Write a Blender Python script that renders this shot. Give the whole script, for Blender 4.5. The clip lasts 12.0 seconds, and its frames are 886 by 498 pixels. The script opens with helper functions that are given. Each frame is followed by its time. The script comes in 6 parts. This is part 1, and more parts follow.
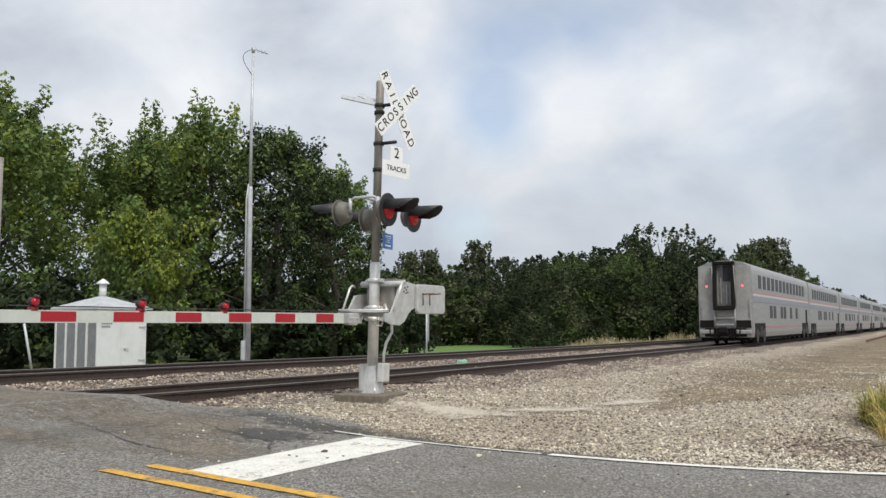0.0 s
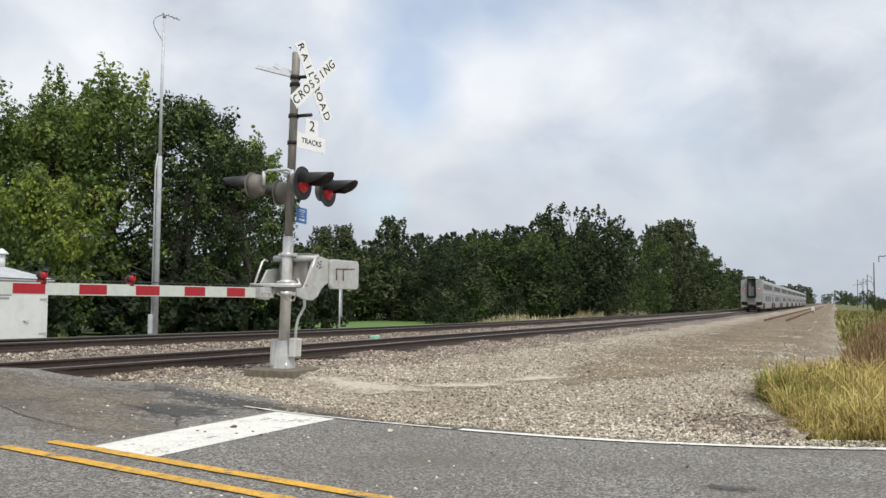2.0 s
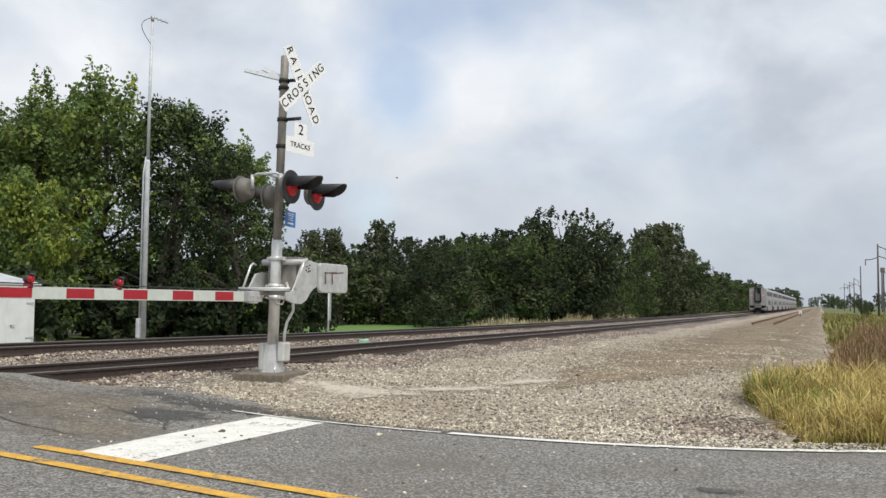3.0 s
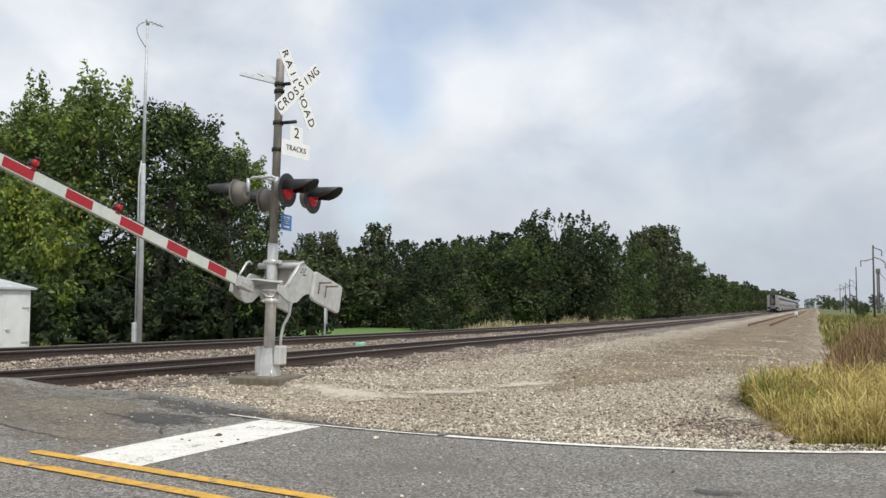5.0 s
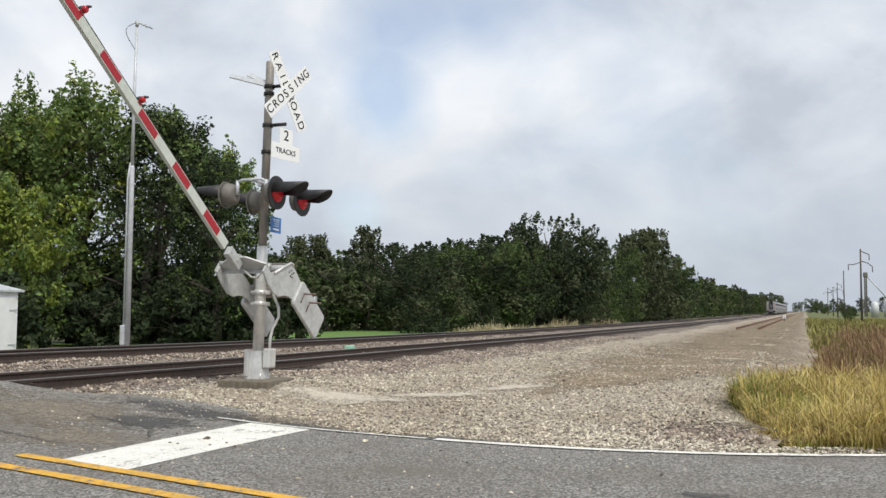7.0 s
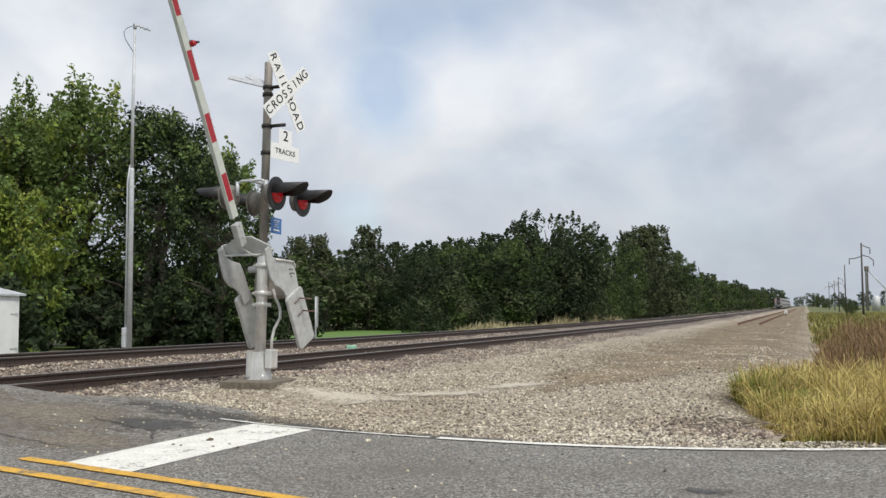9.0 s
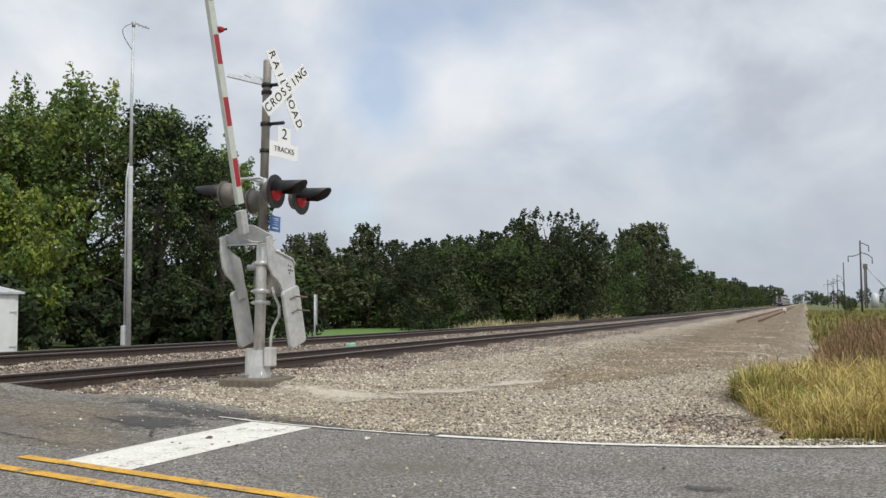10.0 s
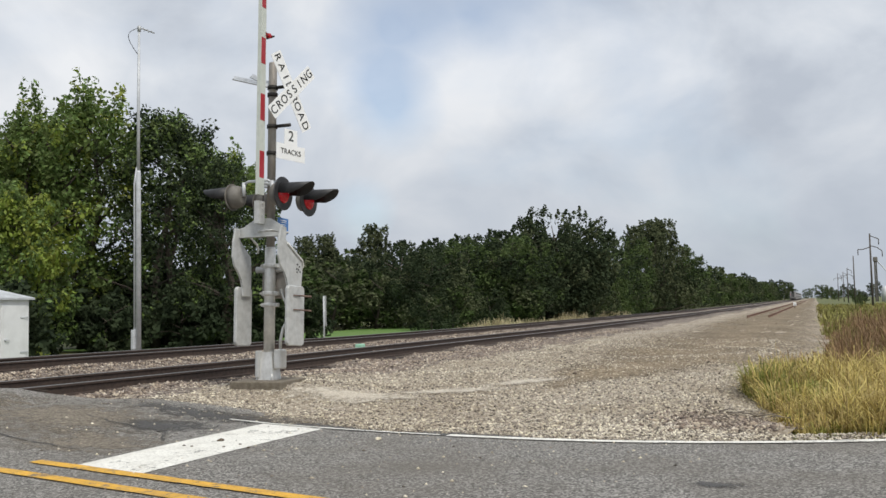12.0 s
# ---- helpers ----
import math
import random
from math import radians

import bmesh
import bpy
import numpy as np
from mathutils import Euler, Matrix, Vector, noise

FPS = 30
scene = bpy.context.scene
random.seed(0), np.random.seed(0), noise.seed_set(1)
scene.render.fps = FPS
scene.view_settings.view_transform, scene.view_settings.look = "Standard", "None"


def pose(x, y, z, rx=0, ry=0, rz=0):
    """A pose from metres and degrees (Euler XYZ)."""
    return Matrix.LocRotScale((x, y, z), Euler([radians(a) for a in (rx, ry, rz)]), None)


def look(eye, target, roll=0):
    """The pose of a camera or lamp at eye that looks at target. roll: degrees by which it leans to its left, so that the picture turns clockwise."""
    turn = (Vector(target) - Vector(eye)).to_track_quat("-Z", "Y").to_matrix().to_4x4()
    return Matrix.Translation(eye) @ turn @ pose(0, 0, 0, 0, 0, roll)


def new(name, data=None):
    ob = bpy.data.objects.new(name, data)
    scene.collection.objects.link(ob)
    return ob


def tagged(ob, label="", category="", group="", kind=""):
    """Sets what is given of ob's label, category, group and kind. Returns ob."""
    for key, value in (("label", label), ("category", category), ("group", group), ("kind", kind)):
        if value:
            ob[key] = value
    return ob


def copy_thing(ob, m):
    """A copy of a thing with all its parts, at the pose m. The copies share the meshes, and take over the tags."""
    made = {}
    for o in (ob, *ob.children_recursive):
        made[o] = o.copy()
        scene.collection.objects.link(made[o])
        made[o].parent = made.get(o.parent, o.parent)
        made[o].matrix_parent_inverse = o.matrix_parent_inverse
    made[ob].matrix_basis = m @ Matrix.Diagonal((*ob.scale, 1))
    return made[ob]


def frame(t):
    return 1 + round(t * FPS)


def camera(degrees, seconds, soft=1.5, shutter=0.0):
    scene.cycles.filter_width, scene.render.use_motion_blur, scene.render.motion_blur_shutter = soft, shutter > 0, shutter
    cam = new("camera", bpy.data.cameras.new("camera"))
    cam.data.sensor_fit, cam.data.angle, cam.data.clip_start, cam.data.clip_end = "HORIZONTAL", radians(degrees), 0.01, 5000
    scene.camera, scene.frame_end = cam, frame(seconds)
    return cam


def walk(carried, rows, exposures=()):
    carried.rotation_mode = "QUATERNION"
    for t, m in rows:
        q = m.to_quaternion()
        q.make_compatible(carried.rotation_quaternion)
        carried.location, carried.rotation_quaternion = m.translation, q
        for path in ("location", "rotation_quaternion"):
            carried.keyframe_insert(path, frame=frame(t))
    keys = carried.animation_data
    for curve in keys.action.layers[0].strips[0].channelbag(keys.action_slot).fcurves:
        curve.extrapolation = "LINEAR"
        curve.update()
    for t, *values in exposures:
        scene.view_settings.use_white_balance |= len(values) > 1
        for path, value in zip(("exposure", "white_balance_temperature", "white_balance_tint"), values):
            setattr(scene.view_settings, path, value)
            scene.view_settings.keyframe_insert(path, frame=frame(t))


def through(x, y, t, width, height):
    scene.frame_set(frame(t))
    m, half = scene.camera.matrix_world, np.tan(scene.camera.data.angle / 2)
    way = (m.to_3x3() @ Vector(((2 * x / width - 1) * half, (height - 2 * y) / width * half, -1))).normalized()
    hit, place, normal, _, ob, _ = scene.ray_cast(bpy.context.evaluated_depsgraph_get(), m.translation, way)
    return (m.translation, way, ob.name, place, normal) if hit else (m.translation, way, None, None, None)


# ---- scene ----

# ---------------------------------------------------------------- camera
cam = camera(52.21, 12.0, soft=1.5)
EYE = (0.0, 0.0, 1.4)
TURNS = [(0.0, -28.78, 4.668, -0.084), (0.5, -26.638, 3.9, 1.105), (1.0, -24.567, 3.523, 0.374), (1.5, -23.78, 3.336, 0.541),
         (2.0, -23.35, 3.173, 0.566), (2.5, -22.957, 3.347, 0.459), (3.0, -22.656, 3.411, 0.505), (5.0, -22.417, 3.589, 0.268),
         (5.5, -22.238, 3.763, 0.35), (6.0, -21.974, 3.827, 0.326), (6.5, -21.806, 3.891, 0.37), (7.0, -21.761, 3.783, 0.35),
         (9.0, -21.802, 3.705, -0.318), (9.5, -21.792, 3.659, -0.422), (10.0, -21.741, 3.569, -0.363), (10.5, -21.789, 3.597, -0.326),
         (11.0, -21.913, 3.671, -0.678), (11.5, -22.119, 3.638, -1.044), (12.0, -22.25, 3.548, -1.2)]


def gaze(yaw, pitch, roll):
    y, p = radians(yaw), radians(pitch)
    way = Vector((math.sin(y) * math.cos(p), math.cos(y) * math.cos(p), math.sin(p)))
    return look(EYE, Vector(EYE) + way, roll)


walk(cam, [(t, gaze(a, b, c)) for t, a, b, c in TURNS],
     [(0.0, 0.18), (0.5, 0.22), (1.5, 0.26), (2.5, 0.22), (5.0, 0.23), (6.5, 0.27), (7.2, 0.23), (9.0, 0.16), (10.0, 0.11), (12.0, 0.11)])

# ---------------------------------------------------------------- light
SUN_AZ, SUN_EL = radians(126), radians(54)      # azimuth from +Y towards +X
world = bpy.data.worlds.new("overcast_sky")
scene.world = world
world.use_nodes = True


def nd(tree, kind, **sets):
    n = tree.nodes.new(kind)
    for k, v in sets.items():
        n.inputs[k.replace("_", " ")].default_value = v
    return n


def ramp(tree, fac, stops):
    n = tree.nodes.new("ShaderNodeValToRGB")
    els = n.color_ramp.elements
    while len(els) < len(stops):
        els.new(0.5)
    for e, (p, c) in zip(els, stops):
        e.position = p
        e.color = (*c, 1) if len(c) == 3 else c
    tree.links.new(fac, n.inputs[0])
    return n.outputs[0]


def mth(tree, op, a, b=None, clamp=False):
    n = tree.nodes.new("ShaderNodeMath")
    n.operation, n.use_clamp = op, clamp
    for i, v in enumerate((a, b)):
        if v is None:
            continue
        if isinstance(v, (int, float)):
            n.inputs[i].default_value = v
        else:
            tree.links.new(v, n.inputs[i])
    return n.outputs[0]


def build_sky():
    t = world.node_tree
    t.nodes.clear()
    out = t.nodes.new("ShaderNodeOutputWorld")
    sky = t.nodes.new("ShaderNodeTexSky")
    sky.sky_type, sky.sun_disc = "NISHITA", False
    sky.sun_elevation, sky.sun_rotation = SUN_EL, SUN_AZ
    clear = nd(t, "ShaderNodeBackground", Strength=0.13)
    t.links.new(sky.outputs[0], clear.inputs[0])
    co = t.nodes.new("ShaderNodeTexCoord")
    sep = t.nodes.new("ShaderNodeSeparateXYZ")
    t.links.new(co.outputs["Generated"], sep.inputs[0])
    stretch = t.nodes.new("ShaderNodeMapping")
    stretch.inputs["Scale"].default_value = (1.0, 1.0, 1.5)
    stretch.inputs["Location"].default_value = (0.35, 0.1, 0.55)
    t.links.new(co.outputs["Generated"], stretch.inputs[0])
    big = nd(t, "ShaderNodeTexNoise", Scale=2.6, Detail=7.0, Roughness=0.50, Distortion=0.2)
    t.links.new(stretch.outputs[0], big.inputs["Vector"])
    puff = nd(t, "ShaderNodeTexNoise", Scale=6.0, Detail=7.0, Roughness=0.52, Distortion=0.3)
    t.links.new(stretch.outputs[0], puff.inputs["Vector"])

    def blob(x, y, z, kx, ky, kz):
        """A soft region round a direction, 1 at its middle."""
        sq = None
        for o, c, k in ((0, x, kx), (1, y, ky), (2, z, kz)):
            e = mth(t, "MULTIPLY", mth(t, "SUBTRACT", sep.outputs[o], c), k)
            e = mth(t, "MULTIPLY", e, e)
            sq = e if sq is None else mth(t, "ADD", sq, e)
        return mth(t, "SUBTRACT", 1.0, mth(t, "SQRT", sq), clamp=True)

    # ragged breaks in the clouds
    gap = None
    for w, spot in ((0.8, (-0.412, 0.864, 0.290, 14, 7, 12)), (0.95, (-0.419, 0.882, 0.214, 17, 8, 15)), (0.6, (-0.332, 0.893, 0.310, 10, 6, 20)),
                    (0.8, (-0.452, 0.886, 0.098, 24, 10, 18)), (0.55, (-0.69, 0.67, 0.29, 4.5, 4, 10))):
        g = mth(t, "MULTIPLY", blob(*spot), w)
        gap = g if gap is None else mth(t, "ADD", gap, g)
    m = mth(t, "SUBTRACT", mth(t, "ADD", mth(t, "MULTIPLY", big.outputs[0], 1.5), 0.16), mth(t, "MULTIPLY", mth(t, "MULTIPLY", gap, mth(t, "ADD", puff.outputs[0], 0.35)), 0.62))
    mask = ramp(t, m, [(0.36, (0.38, 0.38, 0.38)), (0.82, (1, 1, 1))])
    body = puff.outputs[0]
    for w, spot in ((-0.10, (-0.50, 0.845, 0.17, 7, 5, 6)), (-0.07, (-0.02, 0.99, 0.07, 3, 2, 8)), (0.27, (-0.325, 0.909, 0.250, 5.5, 4, 8)), (0.10, (-0.39, 0.896, 0.20, 12, 6, 14)), (0.08, (-0.435, 0.892, 0.125, 12, 6, 15)),
                    (0.08, (-0.64, 0.72, 0.22, 3.2, 3, 5)), (0.07, (-0.10, 0.99, 0.10, 6, 3, 16))):
        body = mth(t, "ADD", body, mth(t, "MULTIPLY", blob(*spot), w))
    shade = ramp(t, body, [(0.35, (0.52, 0.568, 0.645)), (0.52, (0.665, 0.71, 0.775)), (0.74, (0.86, 0.88, 0.91))])
    # grey murk close to the horizon
    low = ramp(t, sep.outputs[2], [(0.0, (1, 1, 1)), (0.07, (0.8, 0.8, 0.8)), (0.24, (0, 0, 0))])
    grey = t.nodes.new("ShaderNodeMix")
    grey.data_type = "RGBA"
    t.links.new(mth(t, "MULTIPLY", low, 0.65), grey.inputs[0])
    t.links.new(shade, grey.inputs[6])
    grey.inputs[7].default_value = (0.42, 0.468, 0.54, 1)
    cloud = nd(t, "ShaderNodeBackground", Strength=0.91)
    t.links.new(grey.outputs[2], cloud.inputs[0])
    mix = t.nodes.new("ShaderNodeMixShader")
    t.links.new(mth(t, "MAXIMUM", mask, mth(t, "MULTIPLY", low, 0.95)), mix.inputs[0])
    t.links.new(clear.outputs[0], mix.inputs[1])
    t.links.new(cloud.outputs[0], mix.inputs[2])
    t.links.new(mix.outputs[0], out.inputs[0])


build_sky()
sun = new("sun", bpy.data.lights.new("sun", "SUN"))
sun.data.energy, sun.data.angle, sun.data.color = 2.3, radians(18), (1.0, 0.952, 0.87)
sun_way = Vector((math.sin(SUN_AZ) * math.cos(SUN_EL), math.cos(SUN_AZ) * math.cos(SUN_EL), math.sin(SUN_EL)))
sun.matrix_world = look(sun_way * 60, (0, 0, 0))

# ---------------------------------------------------------------- materials
MATS = {}


def surface(name, stops, scale=8.0, detail=6.0, rough=0.8, metal=0.0, bump=0.0, fine=0.0, stain=None, stain_scale=0.6,
            emit=None, power=0.0, spread=0.0, through=0.0, island=0.0, stretch=(1, 1, 1), voronoi=0.0, spec=0.5, chip=None):
    """A procedural surface: grain colours by noise, a second scale of stains, relief, and spread from object to object."""
    if name in MATS:
        return MATS[name]
    m = bpy.data.materials.new(name)
    MATS[name] = m
    m.use_nodes = True
    t = m.node_tree
    b = t.nodes["Principled BSDF"]
    b.inputs["Roughness"].default_value, b.inputs["Metallic"].default_value = rough, metal
    b.inputs["Specular IOR Level"].default_value = spec
    co = t.nodes.new("ShaderNodeTexCoord")
    mp = t.nodes.new("ShaderNodeMapping")
    mp.inputs["Scale"].default_value = stretch
    t.links.new(co.outputs["Object"], mp.inputs[0])
    n1 = nd(t, "ShaderNodeTexNoise", Scale=scale, Detail=detail, Roughness=0.62)
    t.links.new(mp.outputs[0], n1.inputs["Vector"])
    fac = n1.outputs[0]
    if voronoi:
        v = nd(t, "ShaderNodeTexVoronoi", Scale=voronoi)
        t.links.new(mp.outputs[0], v.inputs["Vector"])
        bw = t.nodes.new("ShaderNodeRGBToBW")
        t.links.new(v.outputs["Color"], bw.inputs[0])
        fac = mth(t, "ADD", mth(t, "MULTIPLY", bw.outputs[0], 0.65), mth(t, "MULTIPLY", fac, 0.35))
    k = len(stops)
    col = ramp(t, fac, [(0.28 + 0.44 * i / max(k - 1, 1), c) for i, c in enumerate(stops)])
    if stain:
        n2 = nd(t, "ShaderNodeTexNoise", Scale=stain_scale, Detail=5.0, Roughness=0.6)
        t.links.new(co.outputs["Object"], n2.inputs["Vector"])
        mx = t.nodes.new("ShaderNodeMix")
        mx.data_type = "RGBA"
        f2 = ramp(t, n2.outputs[0], [(0.44, (0, 0, 0)), (0.68, (1, 1, 1))])
        t.links.new(mth(t, "MULTIPLY", f2, stain[3]), mx.inputs[0])
        t.links.new(col, mx.inputs[6])
        mx.inputs[7].default_value = (*stain[:3], 1)
        col = mx.outputs[2]
    if chip:
        n4 = nd(t, "ShaderNodeTexNoise", Scale=chip[0], Detail=9.0, Roughness=0.78)
        t.links.new(co.outputs["Object"], n4.inputs["Vector"])
        n5 = nd(t, "ShaderNodeTexNoise", Scale=2.2, Detail=3.0)
        t.links.new(co.outputs["Object"], n5.inputs["Vector"])
        bare = mth(t, "ADD", n4.outputs[0], mth(t, "MULTIPLY", mth(t, "SUBTRACT", n5.outputs[0], 0.5), 0.55))
        mc = t.nodes.new("ShaderNodeMix")
        mc.data_type = "RGBA"
        t.links.new(ramp(t, bare, [(chip[1], (0, 0, 0)), (chip[1] + 0.06, (1, 1, 1))]), mc.inputs[0])
        t.links.new(col, mc.inputs[6])
        mc.inputs[7].default_value = (0.13, 0.123, 0.11, 1)
        col = mc.outputs[2]
    if spread or island:
        if island:
            src = t.nodes.new("ShaderNodeNewGeometry").outputs["Random Per Island"]
        else:
            src = t.nodes.new("ShaderNodeObjectInfo").outputs["Random"]
        hs = t.nodes.new("ShaderNodeHueSaturation")
        w = max(spread, island)
        t.links.new(mth(t, "ADD", mth(t, "MULTIPLY", src, 2 * w), 1 - w), hs.inputs["Value"])
        t.links.new(mth(t, "ADD", mth(t, "MULTIPLY", src, 0.05 * w), 0.5 - 0.025 * w), hs.inputs["Hue"])
        t.links.new(col, hs.inputs["Color"])
        col = hs.outputs[0]
    t.links.new(col, b.inputs["Base Color"])
    if bump or fine:
        n3 = nd(t, "ShaderNodeTexNoise", Scale=scale * 2.5, Detail=4.0)
        t.links.new(mp.outputs[0], n3.inputs["Vector"])
        bp = nd(t, "ShaderNodeBump", Strength=bump or fine, Distance=0.02)
        t.links.new(n3.outputs[0], bp.inputs["Height"])
        t.links.new(bp.outputs[0], b.inputs["Normal"])
    if emit:
        b.inputs["Emission Color"].default_value, b.inputs["Emission Strength"].default_value = (*emit, 1), power
    if through:
        tr = t.nodes.new("ShaderNodeBsdfTranslucent")
        t.links.new(col, tr.inputs[0])
        mixs = nd(t, "ShaderNodeMixShader", Fac=through)
        t.links.new(b.outputs[0], mixs.inputs[1])
        t.links.new(tr.outputs[0], mixs.inputs[2])
        t.links.new(mixs.outputs[0], t.nodes["Material Output"].inputs[0])
    return m


M_SOIL = surface("grassy_soil", [(0.045, 0.055, 0.02), (0.09, 0.12, 0.035), (0.16, 0.15, 0.06)], 3.0, bump=0.6, stain=(0.2, 0.16, 0.07, 0.5), stain_scale=0.15, rough=0.95)
M_LAWN = surface("mown_lawn", [(0.062, 0.135, 0.022), (0.094, 0.190, 0.034), (0.135, 0.225, 0.05)], 9.0, bump=0.5, stain=(0.16, 0.2, 0.05, 0.4), stain_scale=0.3, rough=0.9)
# lowest stop darkened to stand for shadow gaps between the stones
M_GRAVEL = surface("crushed_limestone", [(0.130, 0.102, 0.072), (0.370, 0.312, 0.240), (0.620, 0.555, 0.455)], 30.0, bump=1.0, voronoi=36.0, stain=(0.27, 0.215, 0.145, 0.75), stain_scale=0.45, rough=0.95)
M_BALLAST = surface("track_ballast", [(0.070, 0.053, 0.041), (0.190, 0.155, 0.125), (0.370, 0.318, 0.268)], 22.0, bump=1.0, voronoi=18.0, stain=(0.17, 0.125, 0.10, 0.5), stain_scale=0.5, rough=0.95)
M_STONE = surface("loose_stone", [(0.285, 0.235, 0.178), (0.455, 0.402, 0.325), (0.70, 0.638, 0.545)], 6.0, rough=0.9, island=0.85, stain=(0.235, 0.180, 0.12, 0.6), stain_scale=0.32)
M_DIRT = surface("packed_tan_dirt", [(0.150, 0.112, 0.068), (0.255, 0.197, 0.126), (0.380, 0.303, 0.205)], 16.0, bump=0.8, voronoi=16.0, stain=(0.14, 0.105, 0.07, 0.7), stain_scale=0.35, rough=0.95, stretch=(1, 0.5, 1))
M_STONE2 = surface("ballast_stone", [(0.115, 0.084, 0.064), (0.278, 0.220, 0.174), (0.570, 0.505, 0.435)], 6.0, rough=0.9, island=0.85)
M_ASPHALT = surface("worn_asphalt", [(0.068, 0.064, 0.058), (0.180, 0.170, 0.154), (0.440, 0.420, 0.385)], 70.0, bump=0.6, voronoi=60.0, stain=(0.150, 0.132, 0.108, 0.7), stain_scale=0.5, rough=0.85)
M_TANGREY = surface("weathered_lamp_grey", [(0.130, 0.120, 0.105), (0.200, 0.188, 0.168)], 9.0, rough=0.6, stain=(0.13, 0.12, 0.10, 0.5), stain_scale=4.0)
M_DIRTFILM = surface("dirt_film_on_asphalt", [(0.125, 0.103, 0.076), (0.215, 0.183, 0.140), (0.350, 0.305, 0.242)], 45.0, bump=0.5, voronoi=40.0, rough=0.9)
M_PATCH0 = surface("dark_crack_filler", [(0.045, 0.043, 0.04), (0.08, 0.077, 0.072)], 40.0, rough=0.8)
M_PATCH = surface("damp_dark_asphalt", [(0.045, 0.043, 0.04), (0.075, 0.072, 0.068), (0.11, 0.105, 0.10)], 40.0, bump=0.5, rough=0.6)
M_WHITE_LINE = surface("white_road_paint", [(0.460, 0.445, 0.400), (0.820, 0.805, 0.740), (0.900, 0.885, 0.820)], 34.0, fine=0.3, stain=(0.55, 0.53, 0.47, 0.6), stain_scale=2.6, rough=0.75, chip=(11.0, 0.605))
M_YELLOW_LINE = surface("yellow_road_paint", [(0.46, 0.25, 0.03), (0.72, 0.40, 0.045), (0.80, 0.47, 0.07)], 34.0, fine=0.3, stain=(0.34, 0.22, 0.085, 0.6), stain_scale=3.5, rough=0.75, chip=(13.0, 0.565))
M_RAIL = surface("rusty_rail_steel", [(0.035, 0.026, 0.022), (0.06, 0.042, 0.034), (0.09, 0.06, 0.047)], 14.0, bump=0.3, rough=0.75, metal=0.2)
M_RAILTOP = surface("polished_rail_head", [(0.20, 0.19, 0.18), (0.30, 0.29, 0.28)], 20.0, rough=0.4, metal=0.8)
M_RUST = surface("red_rusted_rail", [(0.093, 0.042, 0.027), (0.149, 0.072, 0.048), (0.205, 0.114, 0.084)], 12.0, rough=0.9, bump=0.3)
M_TIE = surface("creosoted_timber", [(0.045, 0.035, 0.03), (0.085, 0.066, 0.055), (0.14, 0.115, 0.10)], 12.0, bump=0.6, rough=0.92, spread=0.4, stretch=(0.3, 3, 3))
M_GALV = surface("galvanised_steel", [(0.47, 0.49, 0.51), (0.56, 0.58, 0.60), (0.64, 0.66, 0.68)], 9.0, fine=0.15, rough=0.45, metal=0.15, stain=(0.36, 0.37, 0.38, 0.5), stain_scale=2.5)
M_MAST = surface("weathered_aluminium_pipe", [(0.21, 0.19, 0.165), (0.31, 0.285, 0.255), (0.41, 0.385, 0.35)], 7.0, fine=0.2, rough=0.55, metal=0.3, stain=(0.22, 0.19, 0.16, 0.6), stain_scale=3.0, stretch=(1, 1, 0.35))
M_SILVER = surface("silver_painted_casting", [(0.390, 0.395, 0.388), (0.495, 0.502, 0.494), (0.570, 0.577, 0.570)], 8.0, fine=0.15, rough=0.45, metal=0.12, stain=(0.36, 0.35, 0.33, 0.3), stain_scale=4.5)
M_BRIGHT = surface("bright_aluminium_paint", [(0.54, 0.535, 0.515), (0.69, 0.685, 0.66), (0.79, 0.785, 0.76)], 10.0, fine=0.15, rough=0.34, metal=0.35, stain=(0.42, 0.41, 0.38, 0.5), stain_scale=6.0, stretch=(1, 1, 0.4))
M_DARKIRON = surface("dark_clamp_iron", [(0.03, 0.028, 0.026), (0.06, 0.055, 0.05)], 20.0, rough=0.6, metal=0.5)
M_SIGNWHITE = surface("white_sign_sheet", [(0.86, 0.87, 0.87), (0.92, 0.92, 0.92)], 4.0, rough=0.4, stain=(0.74, 0.74, 0.72, 0.35), stain_scale=5.0)
M_BLACK = surface("flat_black_paint", [(0.016, 0.016, 0.017), (0.035, 0.035, 0.037)], 12.0, rough=0.55)
M_LETTER_SHADE = surface("black_letters_and_well_shade", [(0.02, 0.02, 0.02), (0.03, 0.03, 0.03)], 10.0, rough=0.8, spec=0.1)
M_LENS = surface("red_signal_lens", [(0.28, 0.008, 0.014), (0.45, 0.015, 0.025)], 60.0, rough=0.25, emit=(1.0, 0.03, 0.05), power=0.07, voronoi=50.0)
M_GLAMP = surface("red_gate_lamp", [(0.26, 0.006, 0.010), (0.42, 0.014, 0.02)], 40.0, rough=0.2, emit=(1.0, 0.03, 0.05), power=0.05)
M_BLUE = surface("blue_sign_sheet", [(0.050, 0.170, 0.460), (0.070, 0.210, 0.540)], 6.0, rough=0.45)
M_ARMW = surface("white_reflective_band", [(0.52, 0.555, 0.50), (0.64, 0.67, 0.615)], 12.0, rough=0.5, stain=(0.5, 0.52, 0.47, 0.4), stain_scale=3.0)
M_ARMR = surface("red_reflective_band", [(0.34, 0.010, 0.020), (0.43, 0.016, 0.028)], 14.0, rough=0.45)
M_CONC = surface("weathered_concrete", [(0.105, 0.088, 0.064), (0.168, 0.144, 0.108), (0.245, 0.216, 0.168)], 16.0, bump=0.5, stain=(0.16, 0.135, 0.11, 0.6), stain_scale=3.0, rough=0.92)
